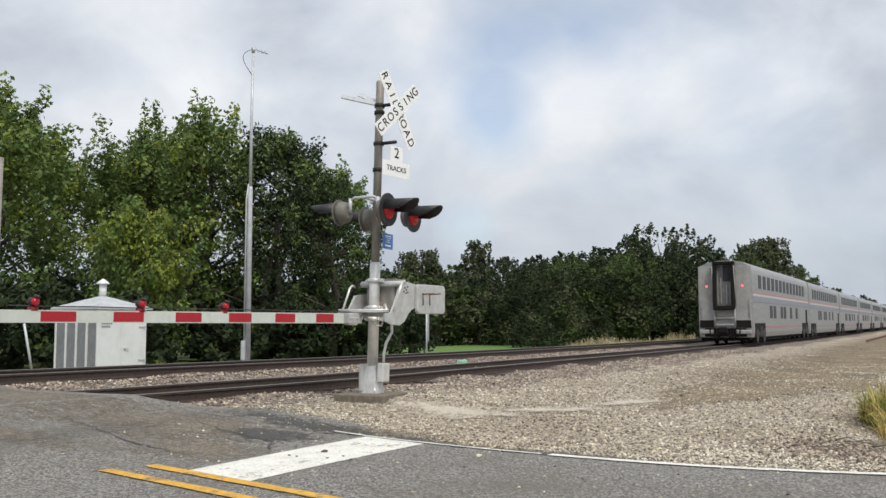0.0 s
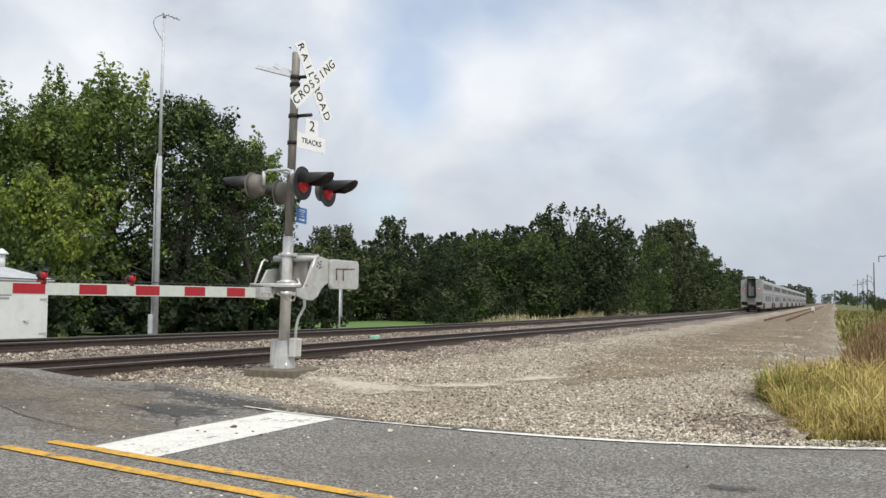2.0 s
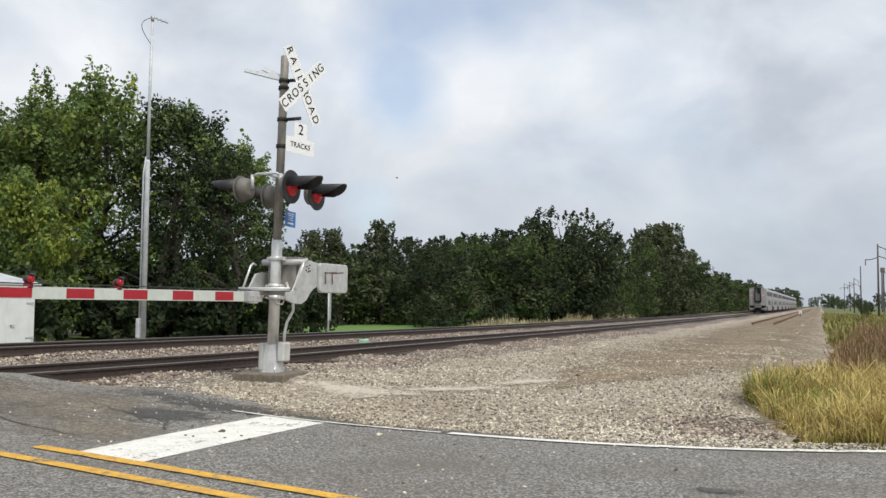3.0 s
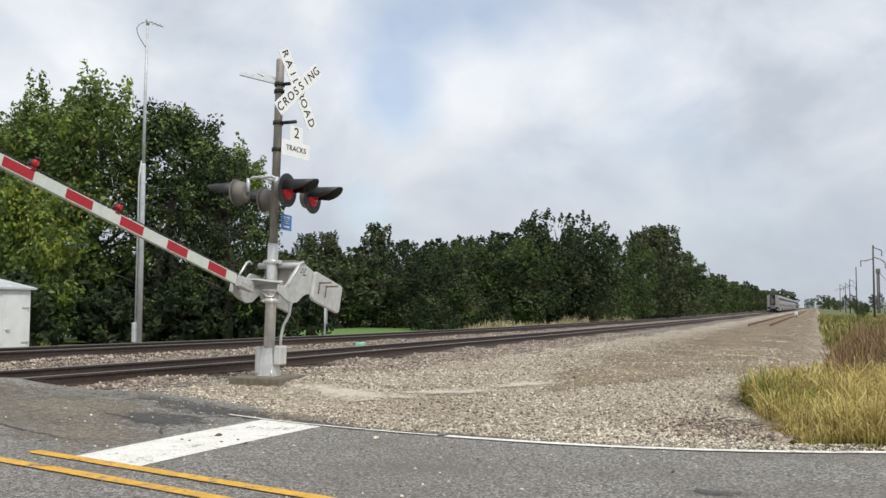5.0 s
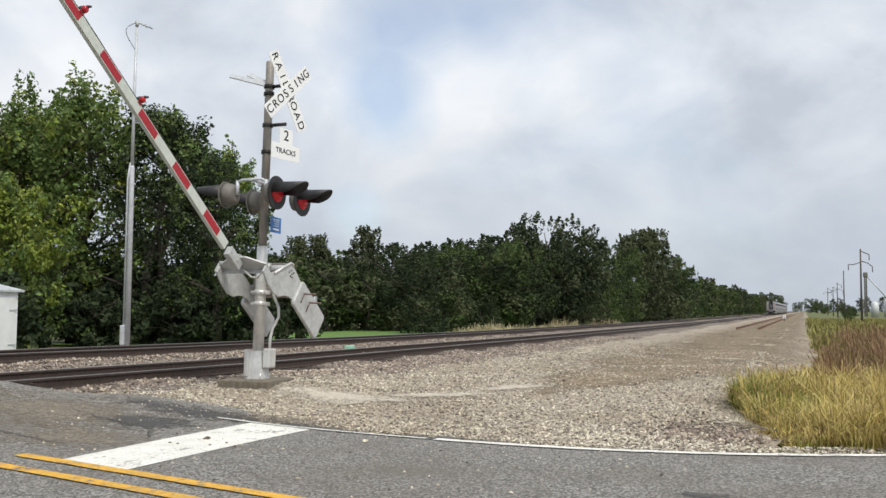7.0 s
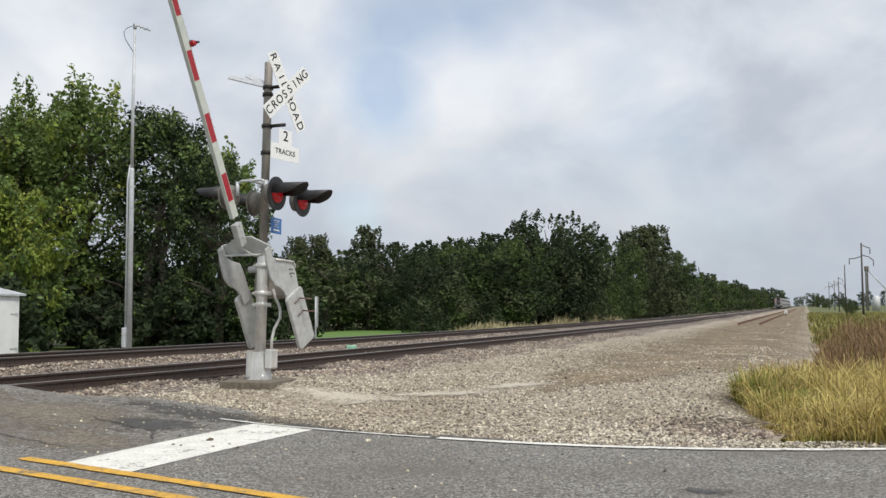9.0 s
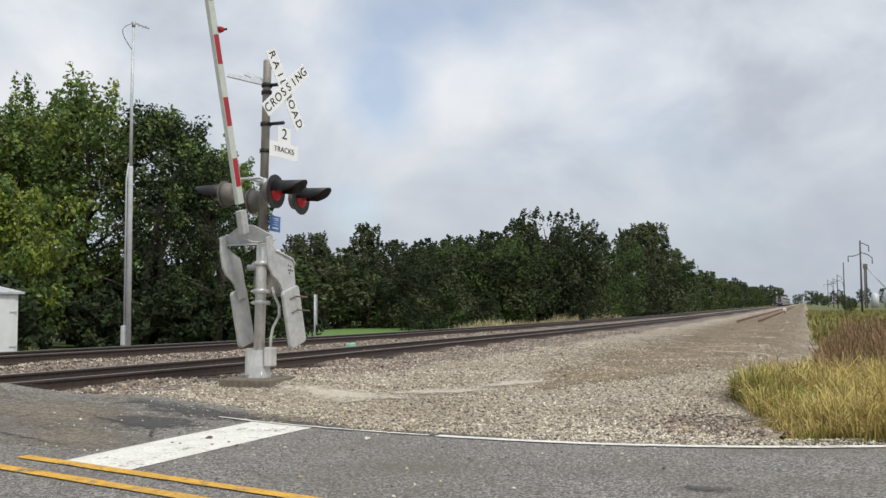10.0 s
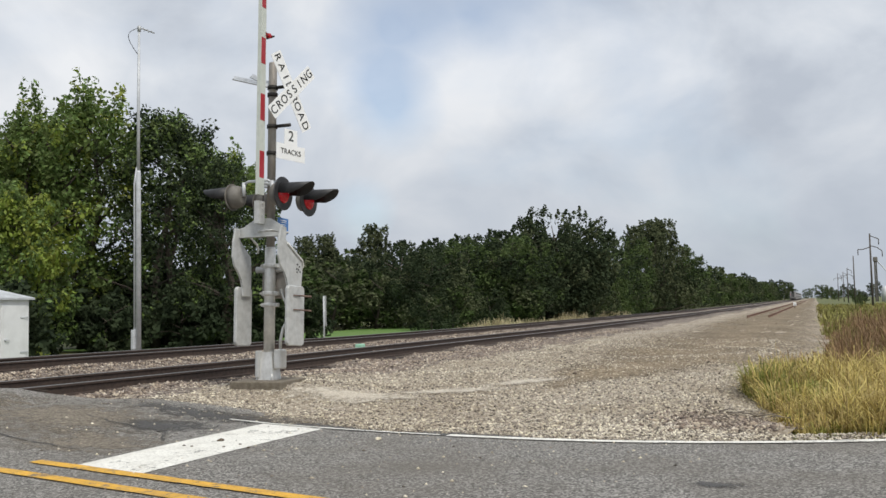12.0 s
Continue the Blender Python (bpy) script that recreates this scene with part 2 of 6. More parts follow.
M_TAN = surface("tan_wooden_rod", [(0.13, 0.085, 0.065), (0.21, 0.14, 0.11)], 12.0, rough=0.8)
M_SHEDW = surface("white_painted_steel", [(0.72, 0.73, 0.73), (0.80, 0.81, 0.81)], 3.0, rough=0.5, stain=(0.62, 0.63, 0.62, 0.5), stain_scale=2.0)
M_SHEDG = surface("grey_ribbed_steel", [(0.19, 0.195, 0.21), (0.26, 0.265, 0.28)], 5.0, rough=0.55, stain=(0.16, 0.16, 0.17, 0.4), stain_scale=2.0)
M_POLE = surface("grey_wooden_pole", [(0.07, 0.06, 0.052), (0.12, 0.105, 0.09)], 9.0, rough=0.9, stretch=(3, 3, 0.3))
M_STEEL = surface("fluted_stainless_steel", [(0.249, 0.249, 0.245), (0.318, 0.318, 0.314), (0.387, 0.387, 0.378)], 2.5, rough=0.4, metal=0.35, stain=(0.36, 0.34, 0.32, 0.5), stain_scale=0.6, stretch=(1, 0.2, 4))
M_CARGREY = surface("grey_painted_car_end", [(0.31, 0.31, 0.305), (0.40, 0.40, 0.39)], 4.0, rough=0.55, stain=(0.22, 0.21, 0.195, 0.6), stain_scale=1.2)
M_WINDOW = surface("dark_window_glass", [(0.03, 0.032, 0.036), (0.05, 0.052, 0.058)], 2.0, rough=0.4, spec=0.12)
M_CARDARK = surface("dark_gangway_inside", [(0.11, 0.11, 0.108), (0.19, 0.19, 0.185)], 5.0, rough=0.6, stain=(0.07, 0.07, 0.07, 0.6), stain_scale=2.0)
M_CARLIGHT = surface("dull_white_stripe", [(0.50, 0.49, 0.48), (0.56, 0.55, 0.54)], 5.0, rough=0.5)
M_RED = surface("red_stripe_paint", [(0.42, 0.17, 0.17), (0.48, 0.20, 0.20)], 5.0, rough=0.5)
M_NAVY = surface("blue_stripe_paint", [(0.23, 0.24, 0.29), (0.27, 0.28, 0.33)], 5.0, rough=0.5)
M_TRUCK = surface("sooty_gear_and_shade", [(0.009, 0.008, 0.008), (0.024, 0.022, 0.019)], 8.0, rough=0.9, bump=0.3, spec=0.15)
M_TAIL = surface("red_tail_light", [(0.6, 0.03, 0.04), (0.7, 0.05, 0.06)], 20.0, emit=(1.0, 0.06, 0.08), power=3.5)
M_BARK = surface("furrowed_bark", [(0.045, 0.036, 0.028), (0.085, 0.07, 0.055), (0.13, 0.11, 0.09)], 9.0, bump=0.9, rough=0.95, stretch=(3, 3, 0.6))
M_LEAF = surface("maple_leaf", [(0.076, 0.118, 0.033), (0.130, 0.190, 0.054), (0.205, 0.262, 0.088)], 0.55, detail=3.0, rough=0.55, island=0.45, through=0.34, spec=0.25)
# yellow-green leaf, its colour raised to look sunlit
M_LEAF_Y = surface("sunlit_yellow_leaf", [(0.140, 0.190, 0.034), (0.235, 0.292, 0.053), (0.345, 0.365, 0.086)], 0.6, detail=3.0, rough=0.55, island=0.45, through=0.36, spec=0.25)
# leaf tone of the wood; on undergrowth and one maple it paints shade
M_LEAF_D = surface("dark_wood_and_shade_leaf", [(0.027, 0.040, 0.022), (0.044, 0.061, 0.032), (0.070, 0.090, 0.046)], 0.4, detail=3.0, rough=0.7, island=0.14, through=0.25, spec=0.06)
M_LEAF_O = surface("olive_wood_leaf", [(0.060, 0.073, 0.040), (0.093, 0.110, 0.057), (0.140, 0.153, 0.081)], 0.4, detail=3.0, rough=0.7, island=0.14, through=0.25, spec=0.06)
M_LEAF_L = surface("light_wood_leaf", [(0.052, 0.082, 0.029), (0.083, 0.121, 0.043), (0.127, 0.164, 0.064)], 0.4, detail=3.0, rough=0.7, island=0.14, through=0.25, spec=0.06)
M_STRAW = surface("dry_straw_grass", [(0.30, 0.205, 0.075), (0.50, 0.380, 0.130), (0.66, 0.545, 0.235)], 1.0, rough=0.7, island=0.5, through=0.25, stain=(0.36, 0.31, 0.09, 0.45), stain_scale=0.8)
M_PALESTRAW = surface("bleached_grass", [(0.36, 0.30, 0.17), (0.50, 0.43, 0.26), (0.62, 0.55, 0.37)], 1.2, rough=0.8, island=0.4, through=0.2)
M_GREENBLADE = surface("green_grass_blade", [(0.125, 0.158, 0.025), (0.225, 0.242, 0.045), (0.362, 0.315, 0.070)], 1.2, rough=0.7, island=0.4, through=0.25)
M_FIELDBLADE = surface("olive_field_grass", [(0.15, 0.15, 0.038), (0.245, 0.225, 0.068), (0.36, 0.32, 0.115)], 0.3, rough=0.8, island=0.5, through=0.2)
M_CLOD = surface("dark_dirt_clod", [(0.07, 0.052, 0.038), (0.12, 0.09, 0.065)], 8.0, rough=0.95, island=0.4)
M_BROWNWEED = surface("brown_seed_weed", [(0.144, 0.083, 0.042), (0.240, 0.149, 0.079), (0.360, 0.237, 0.126)], 1.2, rough=0.8, island=0.4, through=0.15)
M_DUST = surface("fine_limestone_dust", [(0.46, 0.40, 0.315), (0.60, 0.54, 0.44), (0.74, 0.68, 0.58)], 40.0, bump=0.4, voronoi=70.0, rough=0.95)
M_TWIG = surface("grey_dead_twig", [(0.16, 0.135, 0.105), (0.30, 0.26, 0.21)], 6.0, rough=0.95, island=0.4)
M_GREENBOX = surface("pale_green_plastic", [(0.25, 0.50, 0.36), (0.33, 0.60, 0.44)], 8.0, rough=0.5)
M_SILO = surface("pale_silo_sheet", [(0.55, 0.56, 0.57), (0.66, 0.67, 0.68)], 3.0, rough=0.5, metal=0.2)

# ---------------------------------------------------------------- mesh helpers


def mesh_of(name, verts, faces, mats, idx=None, smooth=False):
    me = bpy.data.meshes.new(name)
    me.from_pydata([tuple(v) for v in verts], [], faces)
    for m in (mats if isinstance(mats, (list, tuple)) else [mats]):
        me.materials.append(m)
    if idx is not None:
        me.polygons.foreach_set("material_index", np.asarray(idx, dtype=np.int32))
    if smooth:
        me.polygons.foreach_set("use_smooth", np.ones(len(me.polygons), dtype=bool))
    me.update()
    return me


def part(name, bm, mats, parent, label="", m=None, smooth=False):
    """Links a bmesh, or mesh data, as one mesh object under a thing or a part."""
    if isinstance(bm, bmesh.types.BMesh):
        me = bpy.data.meshes.new(name)
        bmesh.ops.recalc_face_normals(bm, faces=bm.faces)
        bm.to_mesh(me)
        bm.free()
        for mm in (mats if isinstance(mats, (list, tuple)) else [mats]):
            me.materials.append(mm)
        if smooth:
            me.polygons.foreach_set("use_smooth", np.ones(len(me.polygons), dtype=bool))
    else:
        me = bm
    ob = new(name, me)
    if parent is not None:
        ob.parent = parent
    if m is not None:
        ob.matrix_basis = m
    if label:
        ob["label"] = label
    return ob


def box(bm, x0, x1, y0, y1, z0, z1, bevel=0.0, mat=0, m=None):
    """A box between two corners, with bevelled edges."""
    r = bmesh.ops.create_cube(bm, size=1.0)
    vs = r["verts"]
    for v in vs:
        v.co = Vector(((x0 + x1) / 2 + v.co.x * (x1 - x0), (y0 + y1) / 2 + v.co.y * (y1 - y0), (z0 + z1) / 2 + v.co.z * (z1 - z0)))
    fs = {f for v in vs for f in v.link_faces}
    if bevel:
        es = list({e for v in vs for e in v.link_edges})
        g = bmesh.ops.bevel(bm, geom=es, offset=bevel, segments=2, profile=0.5, affect="EDGES")
        fs = {f for f in fs if f.is_valid} | set(g["faces"])
    vv = {v for f in fs for v in f.verts}
    for f in fs:
        f.material_index = mat
    if m is not None:
        for v in vv:
            v.co = m @ v.co
    return vv


def tube(bm, pts, radii, sides=10, mat=0, cap=True):
    """A round bar along points, with a radius at each."""
    rings = []
    pts = [Vector(p) for p in pts]
    if isinstance(radii, (int, float)):
        radii = [radii] * len(pts)
    for i, p in enumerate(pts):
        d = (pts[min(i + 1, len(pts) - 1)] - pts[max(i - 1, 0)]).normalized()
        a = d.cross(Vector((0, 0, 1)) if abs(d.z) < 0.9 else Vector((1, 0, 0))).normalized()
        b = d.cross(a)
        rings.append([bm.verts.new(p + (a * math.cos(k * math.tau / sides) + b * math.sin(k * math.tau / sides)) * radii[i]) for k in range(sides)])
    for r, s in zip(rings, rings[1:]):
        for k in range(sides):
            f = bm.faces.new((r[k], r[(k + 1) % sides], s[(k + 1) % sides], s[k]))
            f.material_index, f.smooth = mat, True
    if cap:
        for r in (rings[0][::-1], rings[-1]):
            f = bm.faces.new(r)
            f.material_index = mat
    return rings


def slab(bm, outline, x0, x1, mat=0, bevel=0.0):
    """A plate in the y-z plane with an outline, between x0 and x1."""
    lo = [bm.verts.new((x0, y, z)) for y, z in outline]
    hi = [bm.verts.new((x1, y, z)) for y, z in outline]
    n = len(outline)
    fs = [bm.faces.new(lo), bm.faces.new(hi[::-1])]
    for i in range(n):
        fs.append(bm.faces.new((lo[i], hi[i], hi[(i + 1) % n], lo[(i + 1) % n])))
    for f in fs:
        f.material_index = mat
    if bevel:
        es = list({e for f in fs for e in f.edges})
        bmesh.ops.bevel(bm, geom=es, offset=bevel, segments=1, affect="EDGES")


def empty(name, m):
    ob = new(name)
    ob.matrix_basis = m
    return ob


def text_mesh(name, body, size, mat, depth=0.002):
    cu = bpy.data.curves.new(name, "FONT")
    cu.body, cu.size, cu.extrude, cu.align_x, cu.align_y = body, size, depth, "CENTER", "CENTER"
    ob = new(name, cu)
    bpy.context.view_layer.update()
    me = bpy.data.meshes.new_from_object(ob.evaluated_get(bpy.context.evaluated_depsgraph_get()))
    bpy.data.objects.remove(ob)
    me.materials.clear()
    me.materials.append(mat)
    return me


def lerp_table(x, xs, ys):
    return np.interp(x, xs, ys)


def step(x, a, b):
    s = np.clip((x - a) / (b - a), 0, 1)
    return s * s * (3 - 2 * s)


# ---------------------------------------------------------------- shape of the land
TRACK_A, TRACK_B = -11.1, -15.45


def rail_z(y):
    return lerp_table(y, [-60, 8, 16, 26, 40, 70, 110, 3000], [0.38, 0.38, 0.29, 0.25, 0.18, 0.10, 0.03, 0.0])


def rail_z2(y):
    return lerp_table(y, [-60, 10, 16, 22, 30, 45, 70, 110, 3000], [0.52, 0.50, 0.44, 0.38, 0.32, 0.24, 0.18, 0.08, 0.05])


def road_z(x):
    return -0.035 + 0.20 * step(x, -6.9, -9.5) + 0.20 * step(x, -9.3, -10.3) + 0.11 * step(x, -12.2, -14.5) - 0.3 * step(x, -18, -28)


def edge_y(x):
    """The edge line of the far lane: it flares where the side track joins."""
    x = np.asarray(x, float)
    near = 9.17 + np.where(x < -2.8, 0.035, 0.067) * (np.clip(x, -7, 1.2) + 2.8) ** 2
    return near + np.where(x > 1.2, (x - 1.2) * 0.5, 0) + np.where(x < -7, (x + 7) * 0.13, 0)


def road_far(x):
    """The broken edge of the asphalt, with an apron before the crossing."""
    x = np.asarray(x, float)
    return edge_y(x) + 0.14 + 0.95 * step(x, -6.0, -7.6) * (1 - 1.1 * step(x, -8.5, -10.2))


def middle_y(x):
    return 6.07 - 0.2 * (x + 5.6)


def land_z(x, y):
    """Height of the finished ground, without road slabs."""
    x, y = np.asarray(x, float), np.asarray(y, float)
    a, b = rail_z(y), rail_z2(y)
    xs = np.array([-2000, -60, -24, -19.5, -17.4, -14.0, -13.3, -12.6, -9.5, -8.4, -6.5, -3.5, -1.3, 0.4, 3, 9, 30, 2000])
    ya = np.array([0, 0, 0, 0, 0, 0, 0.5, 1.0, 1.0, 0.8, 0.35, 0, 0, 0, 0, 0, 0, 0])
    yb = np.array([0, 0, 0, 0.2, 1, 1, 0.5, 0, 0, 0, 0, 0, 0, 0, 0, 0, 0, 0])
    yc = np.array([-0.5, -0.5, -0.4, -0.3, -0.19, -0.19, -0.22, -0.19, -0.18, -0.12, -0.04, -0.02, -0.05, -0.28, -0.38, -0.30, -0.4, -0.5])
    z = np.interp(x, xs, ya) * a + np.interp(x, xs, yb) * b + np.interp(x, xs, yc)
    # made-up ground round the foot of the signal
    knoll = 0.09 * np.exp(-(((x + 7.9) / 1.5) ** 2 + ((y - 12.0) / 2.0) ** 2))
    z = z + knoll
    south = 9.3 + 1.7 * step(x, -9.7, -9.0)
    w = 1 - step(y, south, south + 0.7 + 0.7 * step(x, -9.7, -9.0))
    w = w * np.where(x < -18, 0.4, 1)
    return z * (1 - w) + road_z(x) * w


def sheet(name, xs, ys, zfun, mat, keep=None, kind="structure", label="", category=""):
    X, Y = np.meshgrid(np.asarray(xs, float), np.asarray(ys, float))
    Z = zfun(X, Y)
    nx, ny = X.shape[1], X.shape[0]
    verts = np.stack([X.ravel(), Y.ravel(), Z.ravel()], 1)
    faces = []
    for j in range(ny - 1):
        for i in range(nx - 1):
            if keep is None or keep((X[j, i] + X[j, i + 1]) / 2, (Y[j, i] + Y[j + 1, i]) / 2):
                faces.append((j * nx + i, j * nx + i + 1, (j + 1) * nx + i + 1, (j + 1) * nx + i))
    ob = new(name, mesh_of(name, verts, faces, mat, smooth=True))
    return tagged(ob, label, category, "", kind)


def spaced(*runs):
    out = []
    for a, b, d in runs:
        out += list(np.arange(a, b, d))
    return out + [runs[-1][1]]


def rough_z(x, y):
    return 0.025 * np.sin(x * 2.1 + 1.7 * np.sin(y * 0.9)) + 0.02 * np.sin(y * 1.7 + 1.3 * np.sin(x * 1.2))

# ---------------------------------------------------------------- ground, road, gravel


def band(name, ys, left, right, n, zfun, mat, label, category, frayed=False):
    """A sheet between two wandering edges."""
    verts, faces = [], []
    for y in ys:
        a, b = left(y), right(y)
        for k in range(n + 1):
            x = a + (b - a) * k / n
            verts.append((x, y, float(zfun(x, y))))
    for j in range(len(ys) - 1):
        for k in range(n):
            o = j * (n + 1) + k
            faces.append((o, o + 1, o + n + 2, o + n + 1))
    me = mesh_of(name, verts, faces, mat, smooth=True)
    if frayed:
        lay = me.uv_layers.new(name="across")
        for lp in me.loops:
            lay.data[lp.index].uv = (2 * (lp.vertex_index % (n + 1)) / n - 1, 0)
    return tagged(new(name, me), label, category, "", "structure")


def ballast_edge(y):
    """Where brown ballast gives way to the pale yard gravel."""
    return -9.35 + 1.5 * float(step(y, 12.5, 17.5)) + 0.15 * math.sin(y * 1.3)


def yard_edge(y):
    """Where the gravel gives way to the grass of the verge."""
    return lerp_table(y, [8, 10.5, 12.5, 14.0, 15.4, 17.5, 22, 34, 73, 1400], [-0.25, -0.33, -0.42, -0.70, -1.05, -0.65, 0.10, 0.60, 0.80, 1.4])


def build_ground():
    xs = spaced((-3000, -600, 400), (-600, -80, 60), (-80, -30, 6), (-30, 6, 0.6), (6, 30, 3), (30, 600, 60), (600, 3000, 400))
    ys = spaced((-400, -40, 60), (-40, 0, 4), (0, 40, 0.7), (40, 120, 4), (120, 600, 30), (600, 4600, 400))
    sheet("ground", xs, ys, lambda x, y: land_z(x, y) - 0.07, M_SOIL, label="rough grassy soil beside the railway", category="ground")
    # gravel yard and track bed
    gx = spaced((-19.2, -8.6, 0.45), (-8.6, 1.4, 0.3))
    gy = spaced((-24, 8, 2.0), (8, 32, 0.35), (32, 80, 2), (80, 300, 12), (300, 1400, 100))

    gy2 = spaced((8.8, 40, 0.35), (40, 120, 2), (120, 300, 12), (300, 1400, 100))

    def edge(y):
        return yard_edge(y) + 0.10 * math.sin(y * 0.7) + 0.06 * math.sin(y * 2.9)

    band("gravel_yard", gy2, lambda y: ballast_edge(y) - 0.15, lambda y: edge(y), 28, lambda x, y: land_z(x, y) + rough_z(x, y) * step(y, 10.4, 12), M_GRAVEL,
         "pale crushed limestone yard beside the track", "gravel")
    sheet("track_bed", gx, gy, lambda x, y: land_z(x, y) + rough_z(x, y) * step(y, 10.4, 12) + 0.004 * (x > -9.6), M_BALLAST,
          keep=lambda x, y: x <= ballast_edge(y) + 0.25 and (y > 8.8 or y < 1.5), label="brownish crushed stone ballast under two tracks", category="ballast")
    band("dirt_drive", spaced((14.5, 40, 0.4), (40, 120, 2), (120, 300, 12), (300, 1400, 100)),
         lambda y: -4.2 - min((y - 14.4) / 9, 1) * (2.9 + 0.3 * math.sin(y * 0.8) + 0.12 * math.sin(y * 3.3)),
         lambda y: -4.0 + min((y - 14.4) / 9, 1) * (4.9 + float(yard_edge(y)) + 0.25 * math.sin(y * 0.6 + 1) + 0.12 * math.sin(y * 2.7)), 16,
         lambda x, y: land_z(x, y) + rough_z(x, y) + 0.010, M_DIRT, "packed tan dirt drive along the track", "dirt drive", True)
    sheet("lawn", spaced((-34, -19.8, 2.0)), spaced((33, 75, 3)), lambda x, y: land_z(x, y) + 0.03, M_LAWN,
          label="mown green lawn behind the tracks", category="lawn")
    # road
    rx = spaced((-60, -18, 2), (-18, 4, 0.25), (4, 60, 4))
    verts, faces = [], []
    for i, x in enumerate(rx):
        far = float(road_far(x)) + 0.05 * math.sin(x * 3.1) + 0.04 * math.sin(x * 7.7)
        lo = min(middle_y(x) - 3.4, far - 6.5)
        for k in range(13):
            y = lo + (far - lo) * k / 12
            crown = 0.03 * (1 - ((k - 6) / 6) ** 2)
            verts.append((x, y, float(road_z(x)) + 0.012 + crown))
        verts.append((x, far + 0.02, float(road_z(x)) - 0.10))
        verts.append((x, lo - 0.02, float(road_z(x)) - 0.10))
    for i in range(len(rx) - 1):
        a, b = i * 15, (i + 1) * 15
        for k in range(12):
            faces.append((a + k, b + k, b + k + 1, a + k + 1))
        faces.append((a + 12, b + 12, b + 13, a + 13))
        faces.append((a, a + 14, b + 14, b))
    road = new("road", mesh_of("road", verts, faces, M_ASPHALT))
    tagged(road, "worn grey asphalt road climbing to the crossing", "road", "", "structure")


def road_top(x, y):
    far = float(road_far(x))
    lo = min(float(middle_y(x)) - 3.4, far - 6.5)
    k = 12 * (y - lo) / (far - lo)
    return float(road_z(x)) + 0.012 + 0.03 * (1 - ((k - 6) / 6) ** 2)


def marking(name, path, width, mat, label, seed):
    """A painted line along points of the road: a thin ragged strip."""
    rnd = random.Random(seed)
    verts, faces = [], []
    for i, (x, y) in enumerate(path):
        j, k = max(i - 1, 0), min(i + 1, len(path) - 1)
        d = Vector((path[k][0] - path[j][0], path[k][1] - path[j][1])).normalized()
        n = Vector((-d.y, d.x))
        for s in (-1, 1):
            w = width / 2 + rnd.uniform(-0.006, 0.006)
            px, py = x + n.x * s * w, y + n.y * s * w
            verts.append((px, py, road_top(px, py) + 0.011))
    for i in range(len(path) - 1):
        faces.append((2 * i, 2 * i + 2, 2 * i + 3, 2 * i + 1))
    return tagged(new(name, mesh_of(name, verts, faces, mat)), label, "road marking", "", "structure")


def crack(pts, seed):
    """A wandering dark crack in the asphalt, a narrow strip."""
    rnd = random.Random(seed)
    line = []
    for a, b in zip(pts, pts[1:]):
        for i in range(14):
            k = i / 14
            line.append((a[0] + (b[0] - a[0]) * k + rnd.gauss(0, 0.018), a[1] + (b[1] - a[1]) * k + rnd.gauss(0, 0.018)))
    marking("road_crack", line, 0.02, M_PATCH0, "thin dark crack in the asphalt", seed)["category"] = "road crack"


def build_markings():
    seg = lambda a, b, n: [(a[0] + (b[0] - a[0]) * i / n, a[1] + (b[1] - a[1]) * i / n) for i in range(n + 1)]
    # stop bar, built as a broad strip
    verts, faces, n = [], [], 24
    for i in range(n + 1):
        y = i / n
        l, r = (-6.30 - 0.05 * y, 6.44 + 3.12 * y), (-5.40 + 0.02 * y, 6.26 + 3.08 * y)
        for k in range(7):
            x, yy = l[0] + (r[0] - l[0]) * k / 6, l[1] + (r[1] - l[1]) * k / 6
            verts.append((x, yy, road_top(x, yy) + 0.006))
    for i in range(n):
        for k in range(6):
            faces.append((i * 7 + k, i * 7 + k + 1, i * 7 + k + 8, i * 7 + k + 7))
    tagged(new("stop_line", mesh_of("stop_line", verts, faces, M_WHITE_LINE)), "broad worn white stop line before the crossing", "road marking", "", "structure")
    marking("center_line", seg((-6.85, 6.50), (6, 3.85), 60), 0.14, M_YELLOW_LINE, "worn yellow centre line of a double pair", 1)
    marking("center_line", seg((-7.02, 6.102), (6, 3.42), 60), 0.14, M_YELLOW_LINE, "worn yellow centre line of a double pair", 2)
    crack([(-8.4, 8.8), (-7.0, 8.5), (-6.5, 7.9)], 12)
    crack([(-9.6, 7.7), (-8.2, 7.3), (-6.9, 7.2)], 14)
    marking("edge_line", [(x, float(edge_y(x))) for x in np.arange(-3.75, 6, 0.15)], 0.14, M_WHITE_LINE, "white edge line along the road", 3)
    marking("edge_line", [(x, float(edge_y(x))) for x in np.arange(-7.0, -3.7, 0.15)], 0.06, M_WHITE_LINE, "faded thin white edge line along the road", 4)


